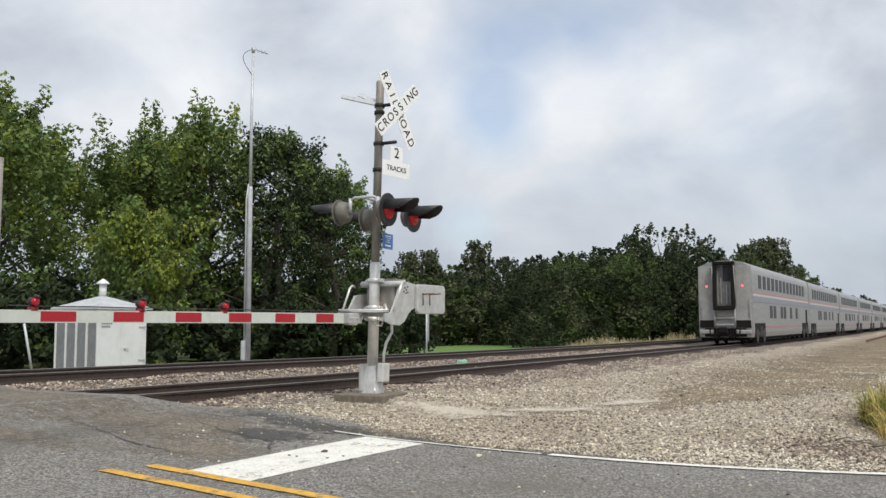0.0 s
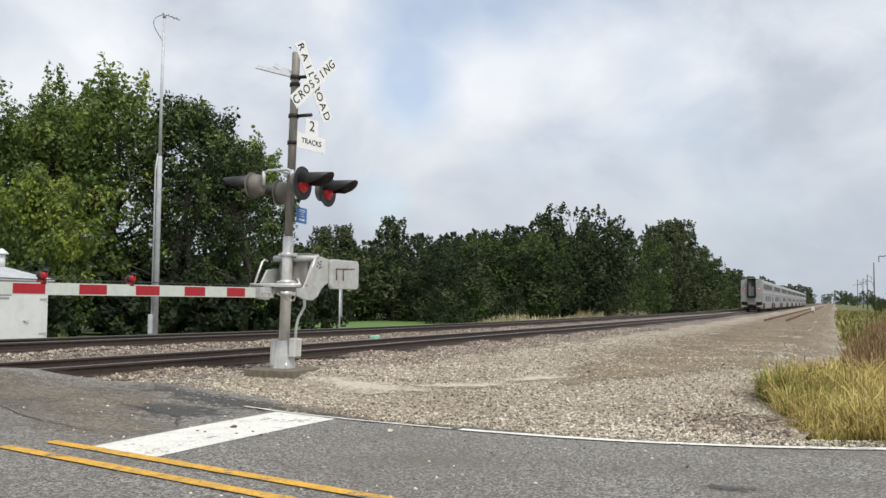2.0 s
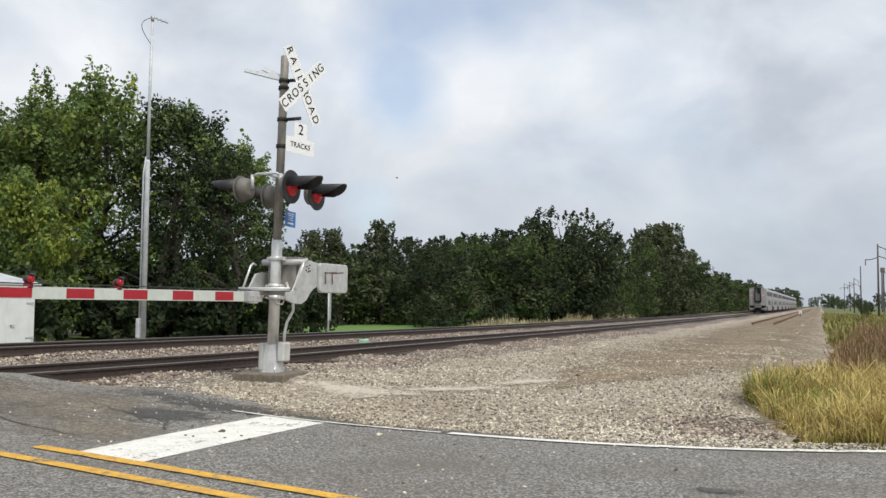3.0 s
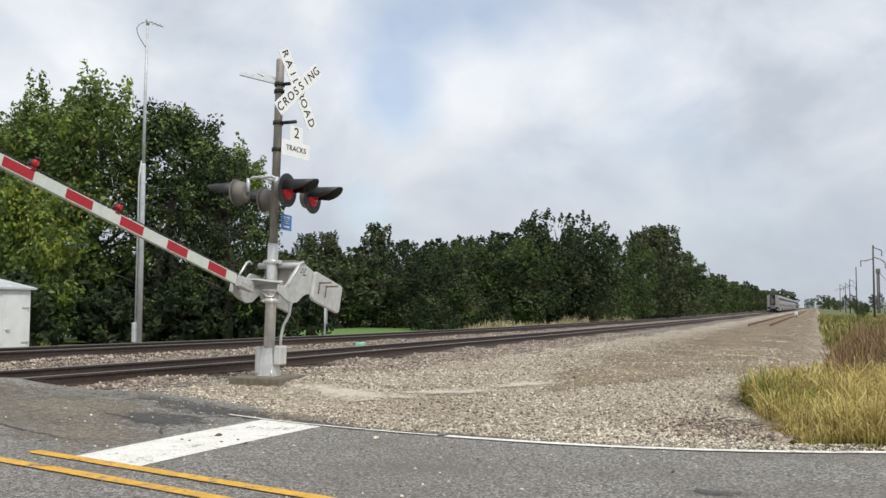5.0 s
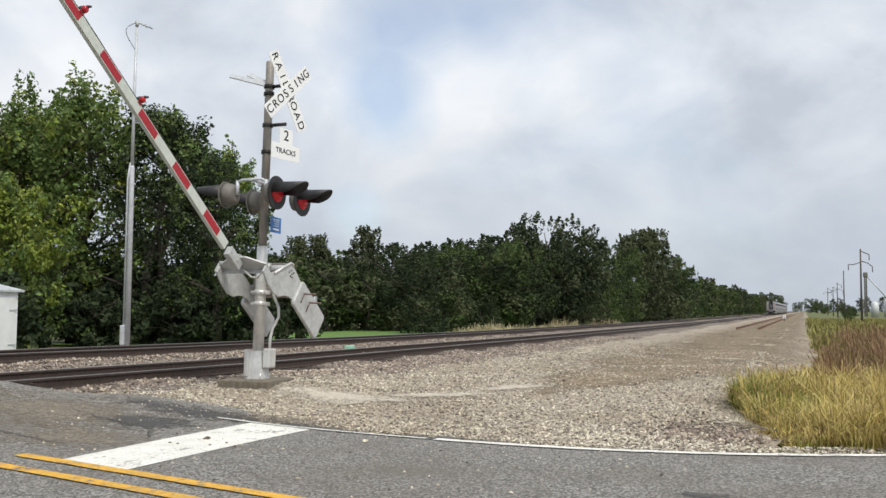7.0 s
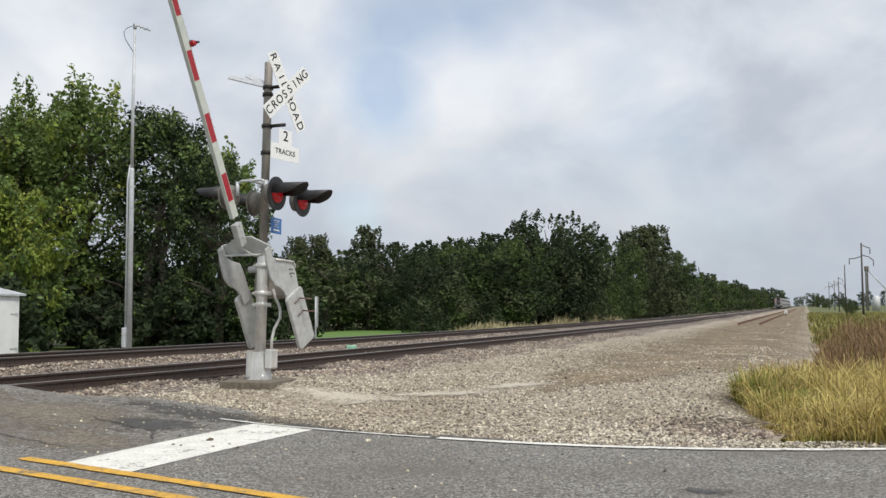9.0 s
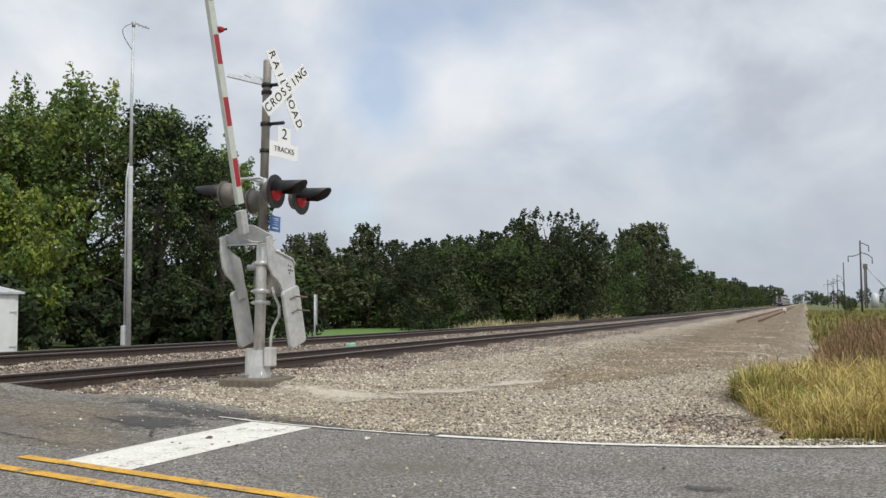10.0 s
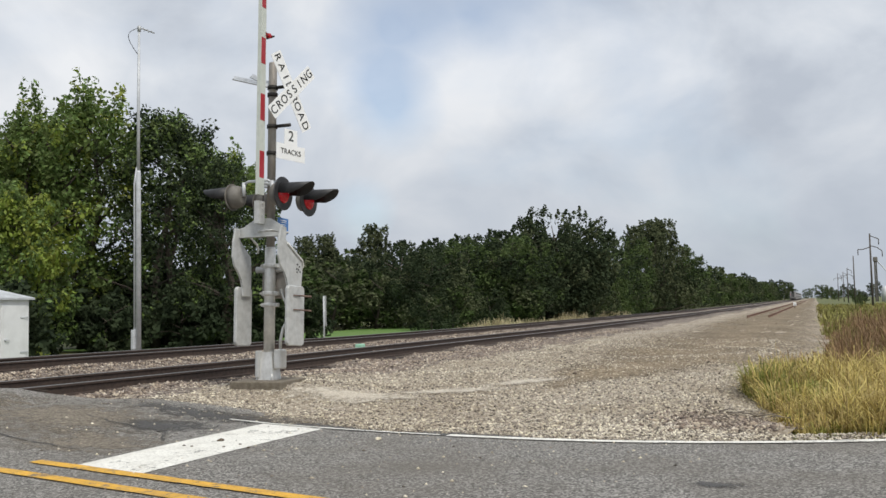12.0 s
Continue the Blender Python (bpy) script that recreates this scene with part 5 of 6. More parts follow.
def make_tree(name, h, width, clumps, per, leaf, mats, seed, label, low=0.12, pick=0.25, point=0.0, stems=1, group="trees"):
    """A tapered trunk with limbs, and a crown of leaf clumps that sit at the limbs' ends."""
    rng = np.random.default_rng(seed)
    rnd = random.Random(seed)
    th = empty(name, pose(0, 0, 0))
    tagged(th, label, "tree", group)
    bm = bmesh.new()
    tips = []
    for s in range(stems):
        off = Vector((rnd.uniform(-1, 1), rnd.uniform(-1, 1), 0)) * (0.5 * (stems > 1))
        sway = [off + Vector((rnd.uniform(-.25, .25) * i, rnd.uniform(-.25, .25) * i, h * 0.86 * i / 5)) for i in range(6)]
        tube(bm, sway, [h * 0.020 * (1 - 0.17 * i) for i in range(6)], 8)
        for k in range(9):
            t = 0.22 + 0.7 * k / 9
            i = min(int(t * 5), 4)
            p = sway[i].lerp(sway[i + 1], t * 5 - i)
            a = k * 2.4 + rnd.uniform(-.5, .5)
            reach = width * 0.5 * rnd.uniform(0.55, 0.95) * (1.1 - 0.6 * t)
            q = p + Vector((math.cos(a) * reach, math.sin(a) * reach, h * rnd.uniform(0.06, 0.16)))
            tube(bm, [p, p.lerp(q, 0.5) + Vector((0, 0, 0.15)), q], [h * 0.008, h * 0.005, h * 0.002], 5)
            tips.append(q)
    part("trunk", bm, M_BARK, th)
    C, R = [], []
    for i in range(clumps):
        u = rng.random() ** 0.85
        z = low + (1 - low) * u
        prof = math.sin(math.pi * min(max((z - low) / (1 - low), 0.0), 1.0) ** (0.75 + point)) ** 0.6
        prof = max(prof, 0.30 if z < 0.9 else 0.12)
        a = rng.random() * math.tau
        wob = 0.80 + 0.50 * noise.noise(Vector((math.cos(a) * 1.6, math.sin(a) * 1.6, z * 4 + seed)))
        rr = width * 0.5 * prof * wob * (0.35 + 0.65 * rng.random() ** 0.5)
        if noise.noise(Vector((math.cos(a) * rr, math.sin(a) * rr, z * h)) * (4.2 / width) + Vector((seed, 0, 0))) < -0.12:
            continue
        C.append((math.cos(a) * rr, math.sin(a) * rr, z * h * 0.95 + 0.25 * rng.standard_normal()))
        R.append(width * (0.045 + 0.065 * rng.random() ** 1.5))
    # leading shoots that break the outline
    for i in range(max(clumps // 9, 4)):
        a, u = rng.random() * math.tau, rng.random() ** 0.7
        x, y = math.cos(a) * width * 0.40 * u, math.sin(a) * width * 0.40 * u
        run = rng.random() * 0.6 + 0.55
        tx, ty = 0.05 * rng.standard_normal() * width, 0.05 * rng.standard_normal() * width
        for k in range(7):
            j = 0.012 * width
            C.append((x * (1 + 0.04 * k) + tx * k / 7 + j * rng.standard_normal(), y * (1 + 0.04 * k) + ty * k / 7 + j * rng.standard_normal(),
                      h * (0.60 + 0.25 * (1 - u * u)) + 0.027 * h * k * run))
            R.append(width * (0.050 - 0.0045 * k) * (0.7 + 0.6 * rng.random()))
    for q in tips:
        C.append(tuple(q))
        R.append(width * 0.08)
    part("crown", leaf_mesh("crown", C, R, per, leaf, mats, rng, 0.8, pick, 0.8), None, th)
    return th


def build_trees():
    rnd = random.Random(11)
    # tall maples close behind the shed
    kinds = [make_tree("maple_tree", 11.6, 7.2, 270, 36, 0.21, [M_LEAF, M_LEAF_Y], 21, "tall leafy green maple behind the signal shed", 0.11, 0.30, stems=2),
             make_tree("maple_tree", 12.6, 6.8, 270, 36, 0.21, [M_LEAF, M_LEAF_Y], 22, "tall leafy green maple behind the signal shed", 0.11, 0.10, stems=2),
             # mostly the dark leaf here: shade of the dense crown put into colour
             make_tree("maple_tree", 11.4, 7.2, 270, 36, 0.20, [M_LEAF, M_LEAF_D], 23, "maple with ragged upper shoots, shade darkened into its green leaves", 0.11, 0.78, stems=3)]
    spots = [(0, -39.5, 27.0, 1.20, 0), (1, -35.8, 33.4, 1.04, 40), (0, -33.6, 35.6, 1.19, 130), (2, -29.6, 36.2, 1.05, 210), (2, -25.4, 35.2, 0.80, 75),
             (1, -39.0, 36.0, 1.0, 260), (1, -30.5, 42.0, 0.92, 300), (0, -44.0, 33.0, 1.12, 320)]
    used = set()
    for k, x, y, s, a in spots:
        m = pose(x, y, -0.5, 0, 0, a) @ Matrix.Diagonal((s, s, s, 1))
        if k in used:
            t = copy_thing(kinds[k], m)
            t.scale = (s, s, s)
        else:
            kinds[k].matrix_basis = m
            used.add(k)
    # sunlit look of the left foliage comes from this brighter leaf colour
    young = make_tree("maple_tree", 6.0, 5.6, 170, 40, 0.19, [M_LEAF_Y, M_LEAF], 24, "young maple with sunlit brightness put into its yellow-green leaves", 0.02, 0.5, stems=2)
    young.matrix_basis = pose(-29.7, 27.2, -0.5, 0, 0, 20) @ Matrix.Diagonal((1.0, 1.0, 1.18, 1))
    # undergrowth along the foot of the maples, its leaves coloured dark for canopy shade
    sh = make_tree("shrub", 2.8, 3.8, 100, 18, 0.25, [M_LEAF_D, M_LEAF], 31, "leafy undergrowth shrub with the maples' shade put into its leaf colour", 0.0, 0.08, group="shrubs")
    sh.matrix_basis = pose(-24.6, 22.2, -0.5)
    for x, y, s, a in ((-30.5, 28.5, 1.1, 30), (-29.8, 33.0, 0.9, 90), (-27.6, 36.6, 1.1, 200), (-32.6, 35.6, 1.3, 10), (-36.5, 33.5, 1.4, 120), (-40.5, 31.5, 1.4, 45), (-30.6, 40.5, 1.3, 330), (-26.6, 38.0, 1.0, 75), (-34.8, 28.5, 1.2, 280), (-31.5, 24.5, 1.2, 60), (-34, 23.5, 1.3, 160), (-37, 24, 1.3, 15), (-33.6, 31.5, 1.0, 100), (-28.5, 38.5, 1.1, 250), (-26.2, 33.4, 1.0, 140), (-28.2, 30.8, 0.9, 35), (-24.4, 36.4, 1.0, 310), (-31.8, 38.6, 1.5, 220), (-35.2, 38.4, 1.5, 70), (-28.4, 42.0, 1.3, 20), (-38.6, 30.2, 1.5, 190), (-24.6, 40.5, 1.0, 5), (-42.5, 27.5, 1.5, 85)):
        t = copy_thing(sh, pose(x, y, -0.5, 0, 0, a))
        t.scale = (s, s, s)
    # the wood along the line
    wood = [make_wood_tree("wood_tree", 10.0, 8.6, 30, 12000, 0.27, [M_LEAF_D, M_LEAF_O], 41, "dark green tree in the wood beside the line", 0.2),
            make_wood_tree("wood_tree", 10.0, 7.4, 28, 12000, 0.26, [M_LEAF_D, M_LEAF_L], 42, "green tree in the wood beside the line", 0.3),
            make_wood_tree("wood_tree", 10.0, 6.6, 34, 7500, 0.25, [M_LEAF_O, M_LEAF_D], 43, "olive green tree in the wood beside the line", 0.25, 1.0, 1.0),
            make_wood_tree("wood_tree", 10.0, 8.0, 28, 12000, 0.26, [M_LEAF_L, M_LEAF_D], 44, "lighter green tree in the wood beside the line", 0.3)]
    light = [make_wood_tree("wood_tree", 10.0, 8.2, 18, 2800, 0.52, [M_LEAF_D, M_LEAF_O], 51, "dark green tree in the far wood", 0.25),
             make_wood_tree("wood_tree", 10.0, 7.6, 18, 2800, 0.52, [M_LEAF_L, M_LEAF_O], 52, "light green tree in the far wood", 0.4)]
    wood += [light[0], light[1]]
    first = set()

    def plant(k, x, y, s, stretch=1.0):
        m = pose(x, y, -0.6, 0, 0, rnd.uniform(0, 360))
        if k in first:
            t = copy_thing(wood[k], m)
        else:
            t = wood[k]
            t.matrix_basis = m
            first.add(k)
        t.scale = (s * stretch, s * stretch, s)

    # (bearing as x over y, distance along the line, top as slope)
    for k, q, y, sl in ((2, -0.60, 74, 0.074), (2, -0.57, 78, 0.076), (0, -0.54, 72, 0.064), (2, -0.50, 76, 0.086), (0, -0.47, 70, 0.078), (1, -0.44, 76, 0.084),
                        (0, -0.42, 66, 0.074), (1, -0.40, 80, 0.086), (3, -0.375, 74, 0.083), (1, -0.36, 86, 0.092), (0, -0.345, 78, 0.084), (3, -0.33, 76, 0.086),
                        (1, -0.315, 90, 0.093), (1, -0.30, 82, 0.088), (0, -0.281, 86, 0.101), (0, -0.266, 88, 0.117), (0, -0.246, 92, 0.094), (3, -0.23, 100, 0.072),
                        (3, -0.215, 112, 0.068), (3, -0.195, 126, 0.078), (2, -0.18, 138, 0.077), (2, -0.165, 142, 0.083), (2, -0.150, 152, 0.083), (3, -0.138, 160, 0.066)):
        s = (math.hypot(1, q) * y * sl + 2.0) / (9.5 if k == 2 else 10.9)
        plant(k, q * y, y, s, (1.22 if q < -0.31 else 1.05) if k != 2 else 1.1)
        if y < 100:
            plant(4 + (k + 1) % 2, q * y - 5 + rnd.uniform(-2, 2), y + 8, s * 0.86, 1.2)
    for x, y, s in ((-58, 42, 0.45), (-54, 48, 0.42), (-50, 53, 0.45), (-46, 57, 0.4), (-43, 60, 0.42), (-62, 46, 0.5)):
        plant(4, x, y, s, 1.5)
    for x, y, s in ((-38.5, 60, 0.62), (-42, 65, 0.7), (-36.5, 65, 0.6), (-33, 66, 0.5), (-46, 68, 0.7)):
        plant(5, x, y, s, 1.4)
    # low bushes in front of the wood, and the long hedge into the distance
    for i in range(25):
        y = 60 + i * 5.0
        plant(rnd.choice((4, 4, 5)), -23.2 - rnd.uniform(0, 3.5) - 0.10 * max(60 - y, 0), y, rnd.uniform(0.28, 0.48), 1.35)
    y = 165.0
    while y < 620:
        plant(rnd.choice((4, 5, 5)), -23.5 - rnd.uniform(0, 4), y, rnd.uniform(0.80, 1.10) * (1 + 0.08 * (y > 330)), 1.15)
        y += 6 + 0.02 * y
    for x, y, s in ((-20, 700, 1.4), (-24, 760, 1.6), (-30, 690, 1.5), (10, 640, 0.8), (14, 660, 0.7), (6, 900, 1.4), (-60, 1250, 2.0), (-30, 1300, 1.7), (-8, 1350, 1.5), (16, 1280, 1.6), (40, 1300, 1.9), (70, 1250, 2.0), (100, 1300, 2.2), (28, 800, 0.9), (22, 500, 0.45), (17, 420, 0.5), (12, 300, 0.3), (13.5, 305, 0.34), (8.5, 200, 0.22), (6.9, 165, 0.13)):
        plant(rnd.choice((4, 5)), x, y, s, 1.3)


def blades(name, n, zone, height, mat, label, seed, lean=0.35, width=0.010, tuft=0, spread=0.07):
    """Tapered bent blades of grass, single or in tufts that arch outwards from one root."""
    rng = np.random.default_rng(seed)
    p = zone(rng, n // max(tuft, 1))
    a = rng.random(len(p)) * math.tau
    if tuft:
        p = np.repeat(p, tuft, 0)
        n = len(p)
        a = rng.random(n) * math.tau
        size = np.repeat(0.6 + 0.55 * rng.random(n // tuft), tuft)
        r = spread * np.sqrt(rng.random(n))
        p = p.copy()
        p[:, 0] += np.cos(a) * r
        p[:, 1] += np.sin(a) * r
        if p.shape[1] > 2:
            p[:, 2] *= size
        a = a + 0.5 * rng.standard_normal(n)
    n = len(p)
    z = land_z(p[:, 0], p[:, 1]) - 0.08
    base = np.stack([p[:, 0], p[:, 1], z], 1)
    h = (height[0] + (height[1] - height[0]) * rng.random(n))[:, None]
    if p.shape[1] > 2:
        h *= p[:, 2:3]
    d = np.stack([np.cos(a), np.sin(a), np.zeros(n)], 1)
    s = np.stack([-np.sin(a), np.cos(a), np.zeros(n)], 1) * (width * (0.7 + 0.8 * rng.random(n)))[:, None]
    k = (lean * rng.random(n))[:, None]
    up = np.array([[0, 0, 1.0]])
    mid = base + up * h * 0.60 + d * h * k * 0.25
    bow = base + up * h * (0.90 - 0.10 * k) + d * h * k * 0.62
    tip = base + up * h * (1 - 0.32 * k) + d * h * k * 1.05
    v = np.stack([base - s, base + s, mid + s * 0.85, mid - s * 0.85, bow + s * 0.55, bow - s * 0.55, tip], 1).reshape(-1, 3)
    o = np.arange(n)[:, None] * 7
    loops = np.concatenate([o + np.array([[0, 1, 2, 3]]), o + np.array([[3, 2, 4, 5]]), o + np.array([[5, 4, 6]])], 1).ravel().astype(np.int32)
    me = bpy.data.meshes.new(name)
    me.vertices.add(len(v))
    me.vertices.foreach_set("co", v.ravel())
    me.loops.add(len(loops))
    me.loops.foreach_set("vertex_index", loops)
    me.polygons.add(3 * n)
    st = (np.arange(n)[:, None] * 11 + np.array([[0, 4, 8]])).ravel().astype(np.int32)
    me.polygons.foreach_set("loop_start", st)
    me.materials.append(mat)
    me.update(calc_edges=True)
    return tagged(new(name, me), label, "grass", "", "stuff")


def build_grass():
    def clump(rng, n):
        x = -1.6 + 5.8 * rng.random(n)
        y = 10.35 + 9.0 * rng.random(n) ** 1.1
        e = yard_edge(y) + 0.10 * np.sin(y * 3.1) + 0.05 * rng.standard_normal(n)
        t = np.clip((x - e) / 1.3, 0, 1) * np.clip((y - 10.2) / 1.6, 0.2, 1)
        lump = np.sin(x * 2.3 + y * 1.7) + np.sin(x * 5.1 - y * 3.3) * 0.7
        return np.stack([x, y, (0.30 + 0.68 * t ** 0.7) * (1 + 0.16 * lump)], 1)[(x > e) & (rng.random(n) > 0.12 - 0.10 * lump)]

    def greens(rng, n):
        y = 12.4 + 5.4 * rng.random(n)
        x = yard_edge(y) - 0.05 + 0.85 * rng.random(n)
        return np.stack([x, y, 0.65 + 0.35 * rng.random(n)], 1)

    def front(rng, n):
        x = -0.05 + 4.3 * rng.random(n)
        y = edge_y(x) + 0.55 + 0.9 * rng.random(n)
        return np.stack([x, y, 0.25 + 0.4 * rng.random(n)], 1)

    def weeds(rng, n):
        y = 18.4 + 36 * rng.random(n) ** 1.4
        t = rng.random(n) ** 0.85
        x = yard_edge(y) + 0.05 + 0.2 * np.sin(y * 0.9) + 5.4 * t
        return np.stack([x, y, (0.7 + 0.6 * rng.random(n)) * np.clip(0.4 + t * 2.2, 0.4, 1)], 1)

    def margin(rng, n):
        y = 16.5 + 44 * rng.random(n) ** 1.2
        x = yard_edge(y) + 0.05 + 0.28 * rng.standard_normal(n) * (0.6 + 0.4 * np.sin(y * 1.7))
        return np.stack([x, y, 0.6 + 0.5 * rng.random(n)], 1)

    def field(rng, n):
        y = 40 + 150 * rng.random(n) ** 1.3
        x = 0.3 + 13 * rng.random(n)
        return np.stack([x, y, 0.6 + 0.7 * rng.random(n)], 1)

    def strip(rng, n):
        y = 52 + 56 * rng.random(n) ** 1.2
        x = -19.8 - 2.4 * rng.random(n)
        k = 0.55 + 0.45 * np.sin(y * 0.55) * np.sin(y * 0.23 + 1)
        ok = rng.random(n) < k
        return np.stack([x, y, (0.4 + 0.9 * rng.random(n)) * k], 1)[ok]

    blades("straw_grass", 38000, clump, (0.40, 0.92), M_STRAW, "tall dry straw coloured grass at the road corner", 1, 1.5, 0.0055, 22, 0.10)
    blades("green_grass", 9000, clump, (0.30, 0.70), M_GREENBLADE, "green grass growing among dry straw", 2, 1.0, 0.007, 20, 0.08)
    blades("green_grass", 4200, greens, (0.35, 0.75), M_GREENBLADE, "fresh green tuft at the gravel edge", 3, 1.1, 0.007, 24, 0.09)
    blades("straw_grass", 3000, greens, (0.35, 0.85), M_STRAW, "dry straw blades leaning over the gravel edge", 13, 1.3, 0.006, 18, 0.09)
    blades("verge_grass", 4200, front, (0.20, 0.42), M_GREENBLADE, "short green grass along the road verge", 4, 1.0, 0.007, 14, 0.07)
    blades("brown_weeds", 13000, weeds, (0.65, 1.30), M_BROWNWEED, "brown seeding weeds beside the gravel drive", 5, 0.7, 0.009, 18, 0.12)
    blades("weed_grass", 7000, weeds, (0.3, 0.75), M_GREENBLADE, "green grass among brown weeds", 8, 0.9, 0.011, 16, 0.12)
    blades("edge_weeds", 3600, margin, (0.14, 0.42), M_BROWNWEED, "low brown weeds along the gravel margin", 15, 1.0, 0.009, 12, 0.08)
    blades("edge_grass", 1800, margin, (0.12, 0.36), M_GREENBLADE, "low green grass along the gravel margin", 16, 1.0, 0.010, 12, 0.08)
    blades("field_grass", 12000, field, (0.3, 0.75), M_FIELDBLADE, "green rough grass along the far verge", 6, 0.7, 0.04, 10, 0.3)
    blades("dry_strip_grass", 14000, strip, (0.4, 1.0), M_PALESTRAW, "pale dry grass strip at the foot of the wood", 7, 0.8, 0.018, 12, 0.2)


# ---------------------------------------------------------------- train
CAR_L, CAR_W, CAR_H = 25.3, 1.55, 4.93


def car_section(k=1.0):
    """Half outline of the body, from the skirt up over the roof."""
    pts = [(1.50, 0.42), (1.55, 0.70), (1.55, 4.10), (1.52, 4.38), (1.38, 4.64), (1.00, 4.82), (0.45, 4.91), (0, 4.93)]
    full = pts + [(-x, z) for x, z in pts[-2::-1]]
    return [(x * k, 0.42 + (z - 0.42) * (1 - (1 - k) * 0.25)) for x, z in full]


def build_car():
    """A double-deck passenger car; y = 0 at its rear end, which faces -y."""
    th = empty("passenger_car", pose(TRACK_A, 56, 0))
    tagged(th, "double-deck stainless steel passenger car with dark windows", "passenger car", "train cars")
    bm = bmesh.new()
    rings = []
    for y, k in ((0.0, 0.985), (0.12, 1.0), (3.0, 1.0), (CAR_L - 3.0, 1.0), (CAR_L - 0.12, 1.0), (CAR_L, 0.985)):
        rings.append([bm.verts.new((x, y, z)) for x, z in car_section(k)])
    for r, s in zip(rings, rings[1:]):
        for i in range(len(r) - 1):
            f = bm.faces.new((r[i], r[i + 1], s[i + 1], s[i]))
            f.smooth = 2 <= i <= 11
    for r in (rings[0], rings[-1][::-1]):
        bm.faces.new(r)
    part("body", bm, M_STEEL, th)
    win = mesh_of("window", [(0, -0.46, -0.40), (0, 0.46, -0.40), (0, 0.46, 0.40), (0, -0.46, 0.40), (-0.04, -0.46, -0.40), (-0.04, 0.46, -0.40), (-0.04, 0.46, 0.40), (-0.04, -0.46, 0.40)],
                  [(0, 1, 2, 3), (7, 6, 5, 4), (0, 4, 5, 1), (1, 5, 6, 2), (2, 6, 7, 3), (3, 7, 4, 0)], M_WINDOW)
    for s in (1, -1):
        for i in range(13):
            part("window", win, None, th, m=pose(s * 1.57, 2.6 + 1.62 * i, 3.72, 0, 0, 0 if s > 0 else 180))
        for i in (0, 1, 3, 4, 6, 8):
            part("window", win, None, th, m=pose(s * 1.57, 6.6 + 1.45 * i, 1.95, 0, 0, 0 if s > 0 else 180))
        for nm, z0, z1, mat in (("red_stripe", 2.98, 3.06, M_RED), ("white_stripe", 2.84, 2.97, M_CARLIGHT), ("blue_stripe", 2.50, 2.83, M_NAVY)):
            bm = bmesh.new()
            box(bm, *sorted((s * 1.552, s * 1.572)), 0.25, CAR_L - 0.2, z0, z1)
            part(nm, bm, mat, th)
        bm = bmesh.new()
        box(bm, *sorted((s * 1.55, s * 1.57)), CAR_L - 2.0, CAR_L - 1.1, 0.55, 2.3, 0.02)
        part("side_door", bm, M_TRUCK, th)
    # running gear
    for y in (2.4, CAR_L - 2.4):
        bm = bmesh.new()
        for s in (-1, 1):
            box(bm, s * 1.12 - 0.09, s * 1.12 + 0.09, y - 1.9, y + 1.9, 0.42, 0.78, 0.05)
            box(bm, s * 1.15 - 0.12, s * 1.15 + 0.12, y - 0.5, y + 0.5, 0.28, 0.95, 0.05)
        box(bm, -1.2, 1.2, y - 0.3, y + 0.3, 0.5, 0.9, 0.05)
        tk = part("truck", bm, M_TRUCK, th, "sooty black running gear")
        for dy in (-1.3, 1.3):
            for s in (-1, 1):
                bm = bmesh.new()
                tube(bm, [(s * 0.68, y + dy, 0.455), (s * 0.70, y + dy, 0.455), (s * 0.80, y + dy, 0.455), (s * 0.83, y + dy, 0.455)], [0.48, 0.455, 0.455, 0.40], 20)
                part("wheel", bm, M_TRUCK, tk)
        # black blocks on the skirt that paint the shade inside the wheel wells
        for s in (-1, 1):
            bm = bmesh.new()
            box(bm, *sorted((s * 1.40, s * 1.575)), y - 1.75, y + 1.75, 0.40, 1.25, 0.03)
            part("wheel_well", bm, M_LETTER_SHADE, th)
            bm = bmesh.new()
            box(bm, *sorted((s * 1.55, s * 1.61)), y - 1.65, y + 1.65, 0.50, 0.74, 0.02)
            box(bm, *sorted((s * 1.55, s * 1.63)), y - 0.35, y + 0.35, 0.42, 1.02, 0.03)
            for dy in (-1.15, 1.15):
                tube(bm, [(s * 1.56, y + dy, 0.50), (s * 1.60, y + dy, 0.50)], 0.42, 18)
            part("side_frame", bm, M_DARKIRON, tk)
    # dark box added to stand for the black shadow beneath the car
    bm = bmesh.new()
    box(bm, -1.3, 1.3, 0.25, CAR_L - 0.25, 0.22, 0.56, 0.05)
    part("underframe", bm, M_TRUCK, th)
    # rear end: sheet, diaphragm frame, recessed panel for the gangway's dark inside, coupler
    bm = bmesh.new()
    for s in (-1, 1):
        box(bm, s * 1.02 - 0.49, s * 1.02 + 0.49, -0.05, 0.0, 1.05, 4.60, 0.03)
    part("end_sheet", bm, M_CARGREY, th, "grey painted car end")
    bm = bmesh.new()
    for s in (-1, 1):
        box(bm, s * 0.53 - 0.08, s * 0.53 + 0.08, -0.42, 0.0, 2.15, 4.80, 0.03)
    box(bm, -0.61, 0.61, -0.42, 0.0, 4.68, 4.86, 0.04)
    box(bm, -0.61, 0.61, -0.42, 0.0, 2.02, 2.26, 0.03)
    part("diaphragm", bm, M_TRUCK, th, "dark rubber gangway frame")
    bm = bmesh.new()
    box(bm, -0.46, 0.46, -0.12, -0.05, 2.26, 4.68, 0.02)
    dr = part("end_door", bm, M_CARDARK, th)
    bm = bmesh.new()
    box(bm, -0.06, 0.38, -0.15, -0.118, 3.7, 4.6, 0.02)
